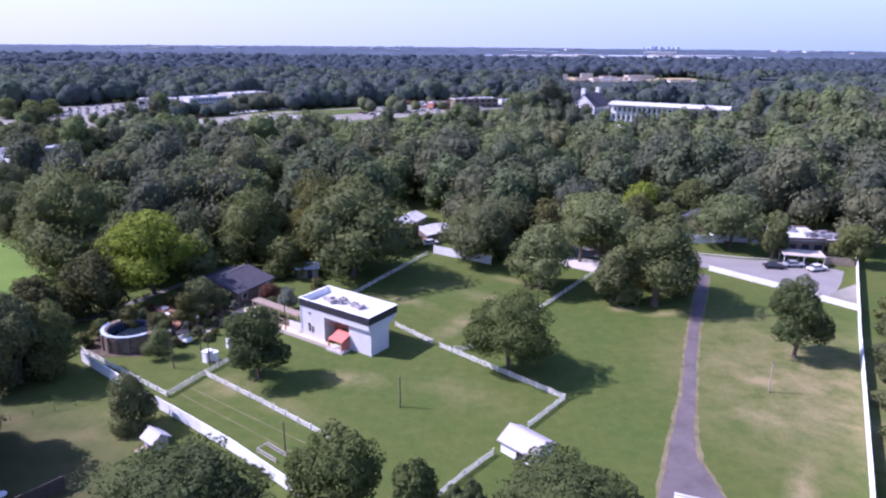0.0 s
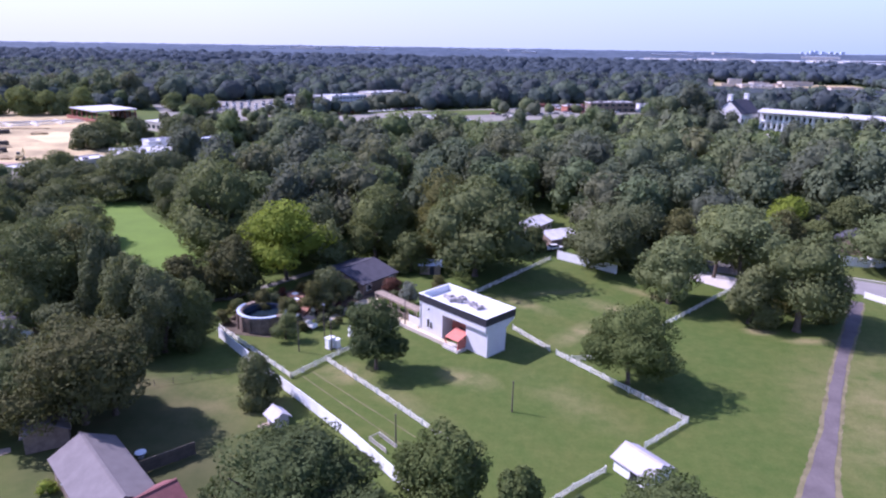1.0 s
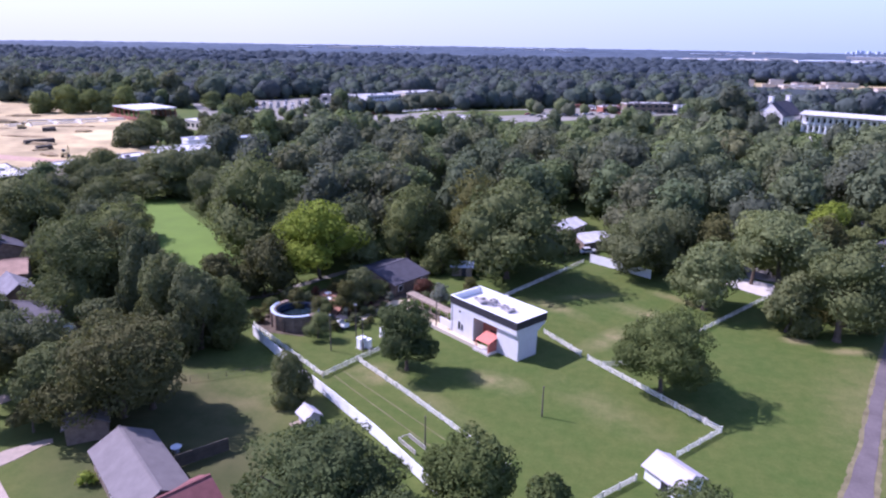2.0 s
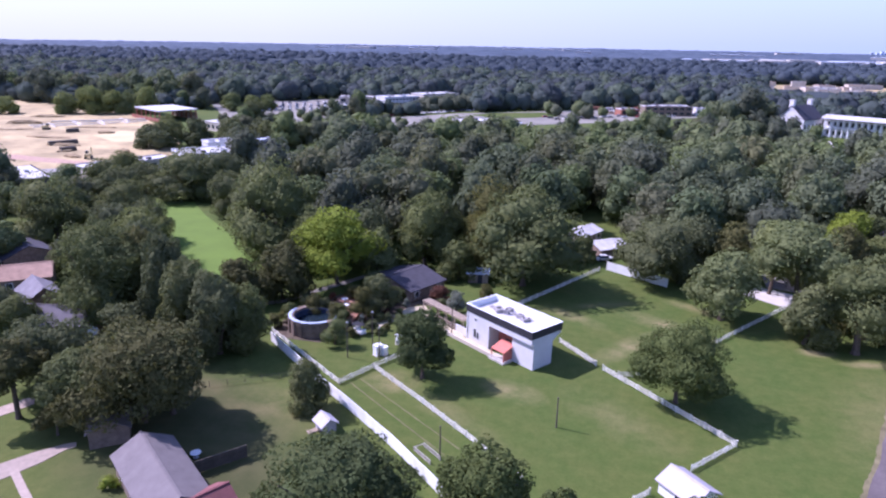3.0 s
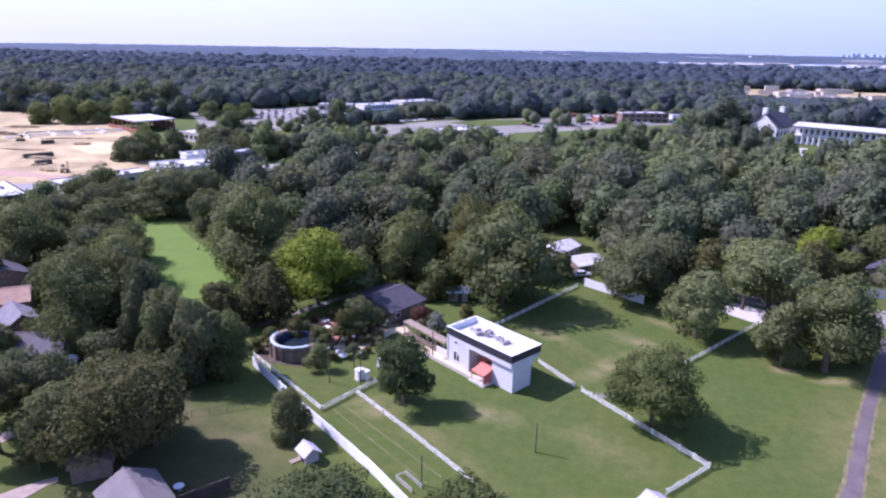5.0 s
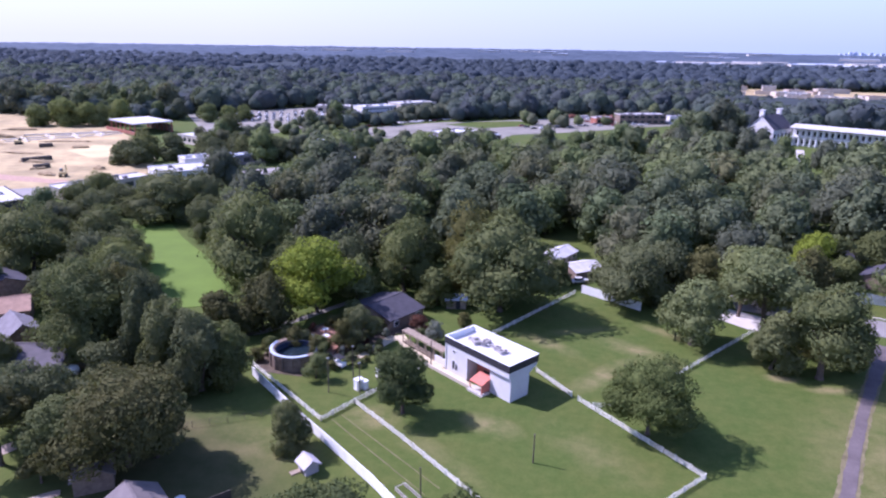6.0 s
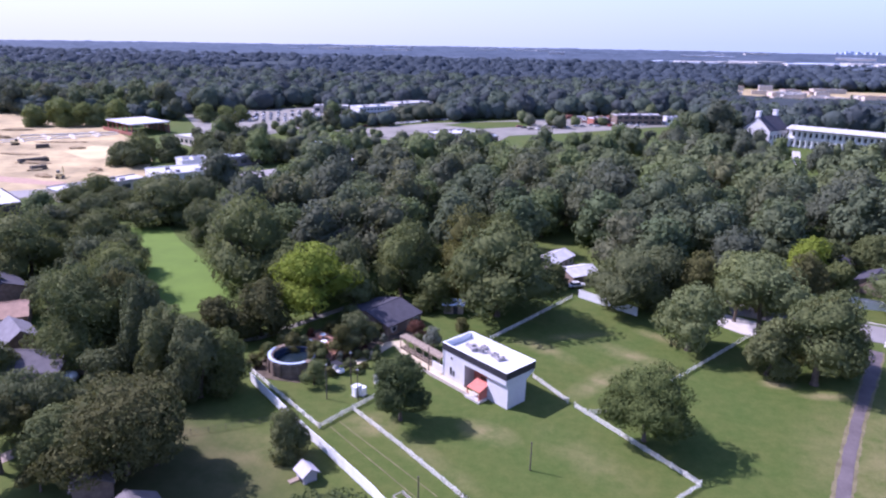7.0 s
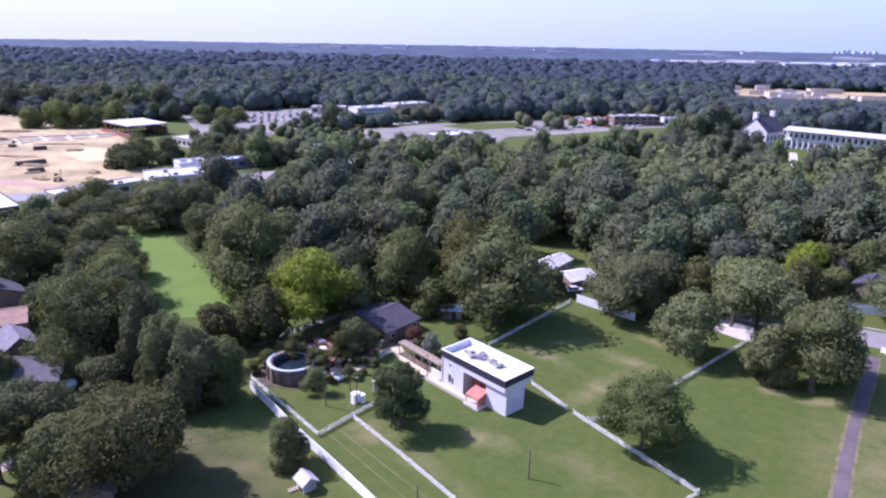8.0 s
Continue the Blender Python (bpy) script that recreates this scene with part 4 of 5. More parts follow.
BACK = [(-19.3, 131.5, 21.9, 12.0), (7.4, 142.5, 15.2, 8.6), (-42.4, 137, 18.2, 7.3), (-62.2, 108.4, 12.8, 6.0), (18.8, 125.2, 14.6, 6.6), (32.8, 133.3, 18.6, 8.6), (39.0, 117.0, 18.9, 7.4), (31.6, 118.6, 11.6, 4.8), (29.8, 142.8, 16.3, 5.6), (42, 124, 15, 6.5), (-33, 131, 9, 4.5), (-28.5, 140, 15, 6.5), (-50, 127, 11, 5), (14, 149, 15, 6.5), (-44, 146, 18, 7.5), (-30, 153, 19, 8), (3, 152, 9, 4), (-16.5, 150, 12, 5.5), (-9, 152, 7, 3.2), (-56, 134, 15, 7), (-66, 128, 14, 7), (22, 150, 14, 6), (36, 152, 14, 6.5), (46, 158, 13, 6), (-24, 160, 17, 7)]
for i, (x, y, h, r) in enumerate(BACK):
    tree(x, y, h, r, M_LEAF_SOFT if i in (4, 5, 8, 12) else (M_LEAF, M_LEAF_DARK, M_LEAF, M_LEAF_OLIVE, M_LEAF, M_LEAF_OLIVE)[i % 6], "tall full-crowned green tree at the back of the lawn", 40 + i, {0: 0.1, 1: 0.1, 5: 0.36, 8: 0.3, 6: 0.06, 4: 0.08}.get(i, -0.08), group="trees round the lawn", size=0.36, dense=0.8)
tree(-56.0, 119.8, 17.0, 9.8, M_LEAF_BRIGHT, "bright yellow-green broad tree catching the sun", 60, 0.2, size=0.36, dense=0.8)
tree(49.6, 170.0, 13.8, 5.8, M_LEAF_BRIGHT, "bright yellow-green tree among darker trees", 61, 0.15, size=0.36)
LEFT_YARD = [(-69.2, 105.4, 9.2, 4.6), (-103, 120, 13, 8.0), (-90, 106, 15, 6), (-83.4, 95.5, 16.5, 5.5), (-65.5, 62.5, 10.5, 5.6), (-61.5, 67.5, 11.5, 6.0), (-66, 58.2, 4.5, 2.4), (-55.6, 67, 12.5, 4.4), (-71.5, 70, 7, 4.0)]
for i, (x, y, h, r) in enumerate(LEFT_YARD):
    tree(x, y, h, r, (M_LEAF_OLIVE, M_LEAF, M_LEAF_DARK)[i % 3], "leafy tree shading the back yard of the house", 200 + i, 0.06 if i < 4 else 0.3, group="yard trees", size=0.32)
tree(-74.1, 59.9, 11.5, 4.6, M_LEAF_OLIVE, "forked tree with a bare trunk beside the drive", 231, 0.5, size=0.32)
tree(-52.2, 51.6, 1.8, 1.2, M_LEAF_BRIGHT, "light green shrub beside the house wall", 232, 0.02, name="shrub", size=0.16)
LEFT = [(-60.2, 84.6, 15.0, 5.6), (-73.2, 89.0, 18.4, 4.4), (-88.2, 92.3, 19.1, 9.4), (-76.8, 83.6, 7.6, 4.4), (-57.8, 64.2, 14.6, 8.8), (-75.3, 66.8, 12.4, 7.2), (-77.5, 133, 23.0, 11.2), (-132, 175.5, 16, 11.5), (-116, 126, 12.6, 8.0), (-132, 124, 17.7, 9.6), (-96, 106, 10, 5), (-112, 108, 9, 5), (-130, 145, 13, 7), (-146, 160, 13, 8), (-140, 136, 14, 8), (-150, 178, 11, 6), (-160, 172, 12, 7), (-168, 190, 12, 7), (-152, 196, 10, 6), (-134, 186, 15, 8), (-120, 178, 17, 8), (-112, 132, 11, 6.5), (-126, 147, 8.5, 5.5), (-95.5, 79.5, 8, 4.5), (-101.5, 82, 7.5, 4), (-66.6, 86.4, 15.8, 5.2), (-57.5, 87.6, 12, 4.2), (-90.5, 146, 17, 7.5), (-104, 157, 15, 7)]
for i, (x, y, h, r) in enumerate(LEFT):
    tree(x, y, h, r, M_LEAF_OLIVE if i == 4 else (M_LEAF_DARK, M_LEAF_DARK, M_LEAF, M_LEAF_DARK)[i % 4], "dense dark green tree in the wooded yards", 80 + i, 0.14 if i == 4 else -0.1, group="yard trees", size=0.34, dense=0.8)
RIGHT = [(57, 180, 11, 5), (70.5, 166, 9, 4.2), (68, 184, 12, 5.5), (54, 163, 10, 4.5), (67.7, 154.5, 14.3, 8.6), (74.0, 146.0, 12.3, 3.4), (89.6, 142.6, 10.2, 4.6), (64, 56, 8, 4)]
for i, (x, y, h, r) in enumerate(RIGHT):
    tree(x, y, h, r, M_LEAF_PALEGREEN if i == 4 else M_LEAF, "green street tree beyond the turning circle", 100 + i, 0.15, group="street trees", size=0.34, dense=0.8)
SHRUBS = [(-52.8, 102.6, 4.6, 2.3), (-47.6, 100.9, 3.8, 1.6), (-55.4, 99.0, 3.9, 1.6), (-42.2, 108.8, 7.9, 4.0), (-43.8, 104.9, 6.1, 2.5), (-25.0, 121.4, 3.4, 1.8), (-46.2, 100.6, 3.2, 1.6), (-54.8, 104.2, 3.6, 2.0), (-52.5, 103.4, 3.2, 1.5), (-56.5, 100.0, 3.0, 1.7), (-47.5, 104.5, 2.6, 1.3), (-40.4, 100.3, 2.2, 1.5), (-40.6, 116.0, 2.8, 1.7), (-41.6, 113.8, 3.2, 2.0), (-46.5, 117.0, 5.5, 3.0), (-31.5, 113.5, 2.4, 1.4), (-49.5, 112.8, 3.2, 1.8), (-43.0, 97.2, 1.8, 1.2), (-45.2, 107.6, 2.4, 1.3), (-40.6, 104.6, 2.0, 1.2), (-57.0, 96.2, 2.6, 1.6), (-55.6, 107.0, 3.4, 1.9), (-47.2, 102.6, 3.6, 1.6), (-51.0, 103.6, 3.9, 1.7), (-49.0, 103.2, 3.4, 1.4)]
for i, (x, y, h, r) in enumerate(SHRUBS):
    tree(x, y, h, r, (M_LEAF_OLIVE, M_LEAF_OLIVE, M_LEAF, M_LEAF_DARK)[i % 4], "rounded garden shrub near the pool", 120 + i, 0.05, group="garden shrubs", name="shrub", size=0.22)
HEDGE = [(75, 103.5), (70, 95), (66, 88), (61, 80), (56, 71), (52, 63), (80, 113), (49, 56)]
for i, (x, y) in enumerate(HEDGE):
    tree(x, y, 3.6 + i % 3 * 0.9, 3.2, M_LEAF_DARK if i % 2 else M_LEAF, "overgrown dark hedge bush outside the white wall", 140 + i, 0.02, group="hedge bushes", name="shrub", size=0.3)
tree(-32.4, 116.4, 4.0, 2.4, M_LEAF_RED, "reddish-brown ornamental shrub by the garden house", 130, 0.1, name="shrub", size=0.22)
tree(-44.2, 93.4, 5.0, 2.4, M_LEAF_PALEGREEN, "rounded yellowish shrub beside the pool wall", 132, 0.04, name="shrub", size=0.2)
tree(-28.3, 112.1, 5.1, 2.0, M_LEAF_PALE, "pale blossoming shrub by the walkway", 131, 0.1, name="shrub", size=0.22)


# ---- woods ----
def inside(x, y, poly):
    hit, j = False, len(poly) - 1
    for i in range(len(poly)):
        (xi, yi), (xj, yj) = poly[i], poly[j]
        if (yi > y) != (yj > y) and x < (xj - xi) * (y - yi) / (yj - yi) + xi:
            hit = not hit
        j = i
    return hit


CLEAR = [
    [(-62, 96), (-60, 118), (-50, 138), (-30, 148), (-18, 150), (-18, 176), (-6, 180), (4, 160), (14, 152), (24, 148), (40, 158), (56, 200), (68, 200), (68, 166), (96, 164), (34, 20), (-80, 20), (-120, 70), (-125, 104), (-95, 100)],
    [(-152, 182), (-128, 180), (-100, 158), (-60, 120), (-58, 90), (-106, 92), (-140, 140)],
    [(-520, 420), (-520, 300), (-225, 150), (-175, 160), (-145, 196), (-118, 240), (-135, 275), (-190, 275), (-250, 345), (-300, 372)],
    [(-335, 372), (-325, 402), (-270, 402), (-240, 345)],
    [(-312, 440), (-238, 550), (-185, 430), (-190, 340), (-225, 310)],
    [(-215, 440), (-205, 530), (-125, 540), (-105, 440)],
    [(-215, 345), (-170, 300), (-75, 300), (-45, 335), (10, 400), (60, 440), (95, 520), (60, 580), (-30, 545), (-100, 480), (-170, 400)],
    [(70, 385), (90, 500), (200, 480), (200, 415), (105, 370)],
    [(115, 690), (150, 1000), (345, 1000), (345, 700)],
    [(64, 268), (95, 412), (110, 412), (80, 268)],
    [(-152, 312), (-132, 312), (-112, 245), (-124, 240)],
]


def wooded(x, y):
    return not any(inside(x, y, p) for p in CLEAR)


SITE = [(-336, 356, 19, 9), (-324, 362, 16, 8), (-306, 370, 18, 8), (-316, 367, 15, 7), (-350, 350, 14, 8), (-268, 408, 13, 7), (-258, 416, 12, 7), (-250, 425, 12, 6), (-380, 334, 12, 8)]
for i, (x, y, h, r) in enumerate(SITE):
    tree(x, y, h, r, M_LEAF_PALEGREEN, "light green young tree behind the bare site", 160 + i, -0.12, group="young trees by the site", size=0.6, dense=0.3)
DARKROW = [(-204, 331, 17, 8), (-212, 255, 12, 7), (-203, 252, 10, 6), (-196, 298, 11, 7), (-170, 290, 11, 7), (-178, 296, 12, 7), (-160, 294, 10, 6), (-207, 262, 12, 7), (-197, 272, 13, 7), (-186, 282, 12, 7), (-216, 278, 11, 6), (-176, 272, 12, 7), (-228, 290, 11, 6), (-165, 283, 12, 7), (-150, 282, 12, 7)]
for i, (x, y, h, r) in enumerate(DARKROW):
    tree(x, y, h, r, M_LEAF_DARK, "dark green tree between the site and the road", 180 + i, -0.14, group="trees by the site", size=0.6, dense=0.3)
YOUNG = [
    [(45, 285), (55, 425), (215, 425), (190, 285)],
    [(-400, 100), (-100, 100), (-100, 235), (-260, 400)],
    [(-150, 225), (-60, 262), (60, 300), (75, 430), (-60, 340), (-160, 300)],
    [(90, 560), (110, 800), (380, 800), (330, 560)],
    [(-240, 290), (-100, 290), (-90, 470), (-260, 470)],
]


def low(x, y):
    """Younger, lower growth near the road, the hall's grounds and the estate."""
    return 0.66 if inside(x, y, YOUNG[0]) else 0.68 if any(inside(x, y, p) for p in YOUNG) else 1.0


rng = np.random.default_rng(5)
PROTO = []
for i in range(8):
    h, r = ((19, 7.6), (21, 8.6), (17, 7.0), (22, 9.4))[i % 4]
    v, f = crown_arrays(rng, r * 1.2, h * 0.04, h * 1.04, 8, 26, 1900, 0.68, "round", 1, 1.0, 0.16, 0.80, 0.3)
    top = thing("tree", pose(0, -60 - 20 * i, 0), "full green woodland tree in the closed canopy", "tree", "woodland trees")
    crown = part("crown", quick_mesh("crown", v, f, (M_WOODS, M_WOODS_DARK, M_WOODS_GREEN, M_WOODS_WARM if i > 4 else M_WOODS)[i % 4]), None, top)
    trunk = part("trunk", trunk_mesh(rng, r, h * 0.1, h), M_BARK, top)
    PROTO.append((top, v, f))


def jittered(y0, y1, step0, grow, keep, squeeze=0.9):
    out, y = [], y0
    while y < y1:
        step = step0 + (y - y0) * grow
        x = -1.12 * y - 50
        while x < 0.72 * y + 45:
            px, py = x + rng.uniform(-0.42, 0.42) * step, y + rng.uniform(-0.42, 0.42) * step
            if keep(px, py):
                out.append((math.hypot(px, py), px, py))
            x += step
        y += step * squeeze
    return out


NAMED = [(x, y, r) for rows in (BACK, LEFT, RIGHT) for x, y, h, r in rows] + [(-59.2, 120, 10.6), (49.6, 170, 5.8), (-109, 278, 12), (-124, 281, 9)]
spots = jittered(60, 455, 11.5, 0.012, lambda x, y: wooded(x, y) and not (y < 110 and 0 < x < 75) and not (x > 70 and y < 152) and all(math.hypot(x - a, y - b) > r + 3.5 for a, b, r in NAMED))
spots.sort()
for d, x, y in spots[:150]:
    top = PROTO[rng.integers(8)][0]
    ob = copy_thing(top, pose(x, y, 0, 0, 0, rng.uniform(0, 360)))
    s = rng.uniform(0.72, 1.1) * low(x, y)
    ob.scale = (s * rng.uniform(0.9, 1.12), s * rng.uniform(0.9, 1.12), s)
for i, (top, v, f) in enumerate(PROTO):
    x, y = spots[150 + i][1:]
    top.matrix_basis = pose(x, y, 0)


def scatter(name, spots, shapes, mat, label, lo=0.8, hi=1.2):
    """Many trees joined into one mesh."""
    verts, faces, base = [], [], 0
    for d, x, y in spots:
        v, f = shapes[rng.integers(len(shapes))]
        a, s = rng.uniform(0, 6.283), rng.uniform(lo, hi) * low(x, y)
        c, sn = math.cos(a) * s, math.sin(a) * s
        verts.append(np.stack([v[:, 0] * c - v[:, 1] * sn + x, v[:, 0] * sn + v[:, 1] * c + y, v[:, 2] * s * rng.uniform(0.9, 1.12)], 1))
        faces.append(f + base)
        base += len(v)
    ob = part(name, quick_mesh(name, np.vstack(verts), np.vstack(faces), mat), None)
    return tagged(ob, label, "woods", kind="stuff")


rest = spots[300:]
LOW = [crown_arrays(rng, r, -3, h, 1, 18, 100, 1.8, "round", 2, 1.0, 0.07, 0.95, 0.2) for r, h in ((12, 20), (12.5, 21), (11, 19), (13, 18), (12, 22), (11.5, 17))]
near = [crown_arrays(rng, r * 1.2, h * 0.02, h * 1.04, 6, 22, 700, 1.05, "round", 1, 0.95, 0.12, 0.86, 0.24) for h, r in ((19, 7.6), (21, 8.6), (17, 7.0), (22, 9.4), (20, 8.2), (18, 7.4))]
LEAFS = (M_WOODS, M_WOODS_DARK, M_WOODS_GREEN, M_WOODS, M_WOODS_WARM, M_WOODS_DARK)
for k in range(4):
    scatter("woods", spots[158 + k:300:4], near, LEAFS[k], "green woodland canopy behind the lawn")
for k in range(6):
    scatter("woods", rest[k::6], near, LEAFS[k], ("closed green woodland canopy behind the lawn", "closed dark green woodland canopy", "closed fresh green woodland canopy", "closed green woodland canopy", "closed dull green woodland canopy", "closed dark woodland canopy near the road")[k])
# woods beyond the road: their leaf colours carry the painted haze
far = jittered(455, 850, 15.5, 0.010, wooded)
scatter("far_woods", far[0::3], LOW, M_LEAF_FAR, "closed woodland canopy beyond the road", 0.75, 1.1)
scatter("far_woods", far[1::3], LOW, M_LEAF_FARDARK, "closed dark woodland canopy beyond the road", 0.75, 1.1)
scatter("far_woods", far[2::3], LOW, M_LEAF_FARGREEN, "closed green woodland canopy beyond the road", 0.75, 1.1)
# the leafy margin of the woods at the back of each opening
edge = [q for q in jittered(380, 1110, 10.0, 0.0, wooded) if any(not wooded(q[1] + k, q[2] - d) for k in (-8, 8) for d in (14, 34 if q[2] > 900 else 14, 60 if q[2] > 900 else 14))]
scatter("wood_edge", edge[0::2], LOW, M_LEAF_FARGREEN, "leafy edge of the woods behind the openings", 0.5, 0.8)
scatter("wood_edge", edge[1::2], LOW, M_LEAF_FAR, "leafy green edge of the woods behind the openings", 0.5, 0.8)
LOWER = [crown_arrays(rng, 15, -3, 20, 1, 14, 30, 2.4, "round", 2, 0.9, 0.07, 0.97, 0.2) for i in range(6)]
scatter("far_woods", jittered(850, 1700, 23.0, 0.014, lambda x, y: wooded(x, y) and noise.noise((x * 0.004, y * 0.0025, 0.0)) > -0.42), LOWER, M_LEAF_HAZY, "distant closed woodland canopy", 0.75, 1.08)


def canopy_sheet(r0, r1, a0, a1, cols, grow, height, rough):
    """The closed tops of the distant woods: one uneven leafy sheet, its lumps growing with the distance."""
    radii = [r0]
    while radii[-1] < r1:
        radii.append(radii[-1] * (1 + grow))
    radii[-1] = r1
    verts = []
    for r in radii:
        for k in range(cols + 1):
            a = radians(a0 + (a1 - a0) * k / cols) + rng.uniform(-0.3, 0.3) * radians((a1 - a0) / cols)
            x, y = r * math.sin(a), r * math.cos(a)
            lump = noise.noise((x * 0.011, y * 0.007, 2.0)) + 0.8 * noise.noise((x * 0.03, y * 0.02, 7.0)) + 0.5 * noise.noise((x * 0.0016, y * 0.001, 5.0))
            verts.append((x, y, height + rough * lump + rng.uniform(-0.5, 0.5) * rough))
    n = cols + 1
    i, j = np.meshgrid(np.arange(len(radii) - 1), np.arange(cols), indexing="ij")
    q = (i * n + j).ravel()
    return np.array(verts), np.stack([q, q + n, q + n + 1, q + 1], 1)


# distant sheet: its blue is air haze painted into the leaf colour
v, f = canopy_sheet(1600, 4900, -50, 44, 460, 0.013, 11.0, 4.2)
tagged(part("distant_woods", quick_mesh("distant_woods", v, f, M_LEAF_DISTANT), None), "woods reaching to the horizon, haze blue put into their colour", "woods", kind="stuff")

# added haze-tinted leafy sheets that close the far woods and lighten their dark gaps
def understorey(y0, y1, step0, grow, height, mat, label):
    verts, faces = [], []
    for d, x, y in jittered(y0, y1, step0, grow, lambda x, y: wooded(x, y) and wooded(x + 20, y) and wooded(x - 20, y) and wooded(x, y - 25) and wooded(x, y - 55) and wooded(x, y - 90) and math.hypot(x, y) < 4900, 1.0):
        k = (step0 + (y - y0) * grow) * 0.9
        z = height * rng.uniform(0.75, 1.1)
        n = len(verts)
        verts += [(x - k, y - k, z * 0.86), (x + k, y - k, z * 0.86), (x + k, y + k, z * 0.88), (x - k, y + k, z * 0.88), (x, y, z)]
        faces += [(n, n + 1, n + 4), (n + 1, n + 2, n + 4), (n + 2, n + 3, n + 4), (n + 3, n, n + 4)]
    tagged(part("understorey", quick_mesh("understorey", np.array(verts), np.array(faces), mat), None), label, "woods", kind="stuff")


understorey(900, 1720, 24, 0.012, 11, M_LEAF_HAZY, "leafy sheets added between the distant trees to fill dark gaps")
understorey(470, 900, 15, 0.012, 11.5, M_LEAF_FARDARK, "leafy sheets added between the trees beyond the road to fill dark gaps")

# ---- far buildings ----
def flat_block(x, y, turn, l, w, h, wall, roof, label, rows=1, cols=6, name="flat_roofed_building"):
    top = thing(name, pose(x, y, 0, 0, 0, turn), label, "building")
    part("wall", boxes((0, 0, h / 2, l, w, h)), wall, top)
    part("roof", boxes((0, 0, h + 0.15, l + 0.4, w + 0.4, 0.3)), roof, top)
    if l < 50:
        for i in range(4):
            part("roof_unit", boxes((l * (0.3 * math.sin(i * 2.4 + x)), w * 0.28 * math.cos(i * 1.9 + y), h + 0.75, 1.6 + i % 2, 1.3, 0.9)), M_METAL if i % 2 else M_SHINGLE, top)
        for k in (-1, 1):
            part("parapet", boxes((0, k * (w / 2 + 0.1), h + 0.45, l + 0.4, 0.25, 0.5)), wall, top)
    for j in range(rows):
        for i in range(cols):
            z = (j + 0.55) / rows * h
            part("window", boxes(((i + 0.5) / cols * l - l / 2, -w / 2 - 0.02, z, l / cols * 0.6, 0.1, h / rows * 0.45)), M_GLASS, top)
    return top


flat_block(-170, 470, 50, 28, 14, 9, M_WHITEWALL, M_ROOFWHITE, "long pale office building with a flat roof among trees", 3, 10)
flat_block(-152, 505, 54, 34, 16, 9.5, M_BEIGE, M_ROOFWHITE, "pale flat-roofed office wing among trees", 2, 6)
flat_block(-164, 236, 48, 30, 17, 4.2, M_WHITEWALL, M_ROOFWHITE, "low commercial building with a bright white flat roof", 1, 6)
flat_block(-174, 254, 50, 12, 10, 5.0, M_WHITEWALL, M_ROOFWHITE, "bright white flat-roofed shop unit", 1, 4)
flat_block(-180, 204, 66, 32, 9, 3.8, M_BEIGE, M_ROOFWHITE, "low roadside shop with a white flat roof", 1, 6)
flat_block(-194, 168, -31, 24, 17, 4.6, M_SHINGLE_DK, M_ROOFWHITE, "dark-walled roadside building with a white roof", 1, 4)
flat_block(-161, 275, 54, 28, 7, 4.0, M_SHINGLE, M_TOWER, "long low shed with a pale metal roof beside the road", 1, 6)
flat_block(-214, 323, -25, 22, 20, 4.3, M_BEIGE, M_ROOFWHITE, "low warehouse with a white flat roof", 1, 5)
flat_block(-88, 384, 48, 26, 16, 4.6, M_SHINGLE, M_ROOFWHITE, "low building with a white roof beside the car park", 1, 5)
flat_block(-70, 372, 20, 18, 12, 5, M_BRICK, M_METAL, "grey-roofed shop beside the car park", 1, 4)
flat_block(-215, 500, 14, 26, 12, 5, M_BEIGE, M_ROOFWHITE, "low flat-roofed building near the office", 1, 4)
flat_block(18, 512, 20, 34, 12, 6.5, M_BRICK, M_ROOFWHITE, "red-brown roadside building with a pale roof", 2, 7)
flat_block(-8, 498, 30, 14, 9, 4.5, M_SHINGLE_RED, M_ROOFWHITE, "small reddish roadside building", 1, 3)
flat_block(44, 520, 12, 12, 9, 5, M_WHITEWALL, M_ROOFWHITE, "small white roadside building", 1, 3)


strip_trees = []
for i in range(260):
    x, y = crnd.uniform(-215, -60), crnd.uniform(296, 460)
    if inside(x, y, [(-216, 346), (-170, 296), (-75, 296), (-50, 345), (-60, 372), (-92, 340), (-130, 388), (-168, 402), (-190, 440)]) and math.hypot(x + 135, y - 292) > 12:
        strip_trees.append((0, x, y))
for i in range(14):
    u = i / 13
    strip_trees.append((0, -60 + 115 * u + crnd.uniform(-4, 4), 470 + 75 * u + crnd.uniform(-26, 30)))
row = [(0, -166 + 54 * i / 13 + k * 7 + crnd.uniform(-2, 2), 441 + 74 * i / 13 - k * 5 + crnd.uniform(-2, 2)) for i in range(14) for k in (-1, 0, 1)]
scatter("tree_row", row, LOW, M_WOODS_DARK, "dense dark row of trees in front of the office building", 0.5, 0.62)
for i in range(24):
    copy_thing(CAR_KINDS[crnd.choice((0, 0, 1, 2, 3))], pose(-158 + 50 * i / 23, 424 + 70 * i / 23, 0.09, 0, 0, 145 + crnd.uniform(-4, 4)))
scatter("street_trees", strip_trees[0::2], LOW, M_WOODS, "small green trees among the parking strips", 0.38, 0.62)
scatter("street_trees", strip_trees[1::2], LOW, M_WOODS_DARK, "small dark trees among the parking strips", 0.38, 0.62)


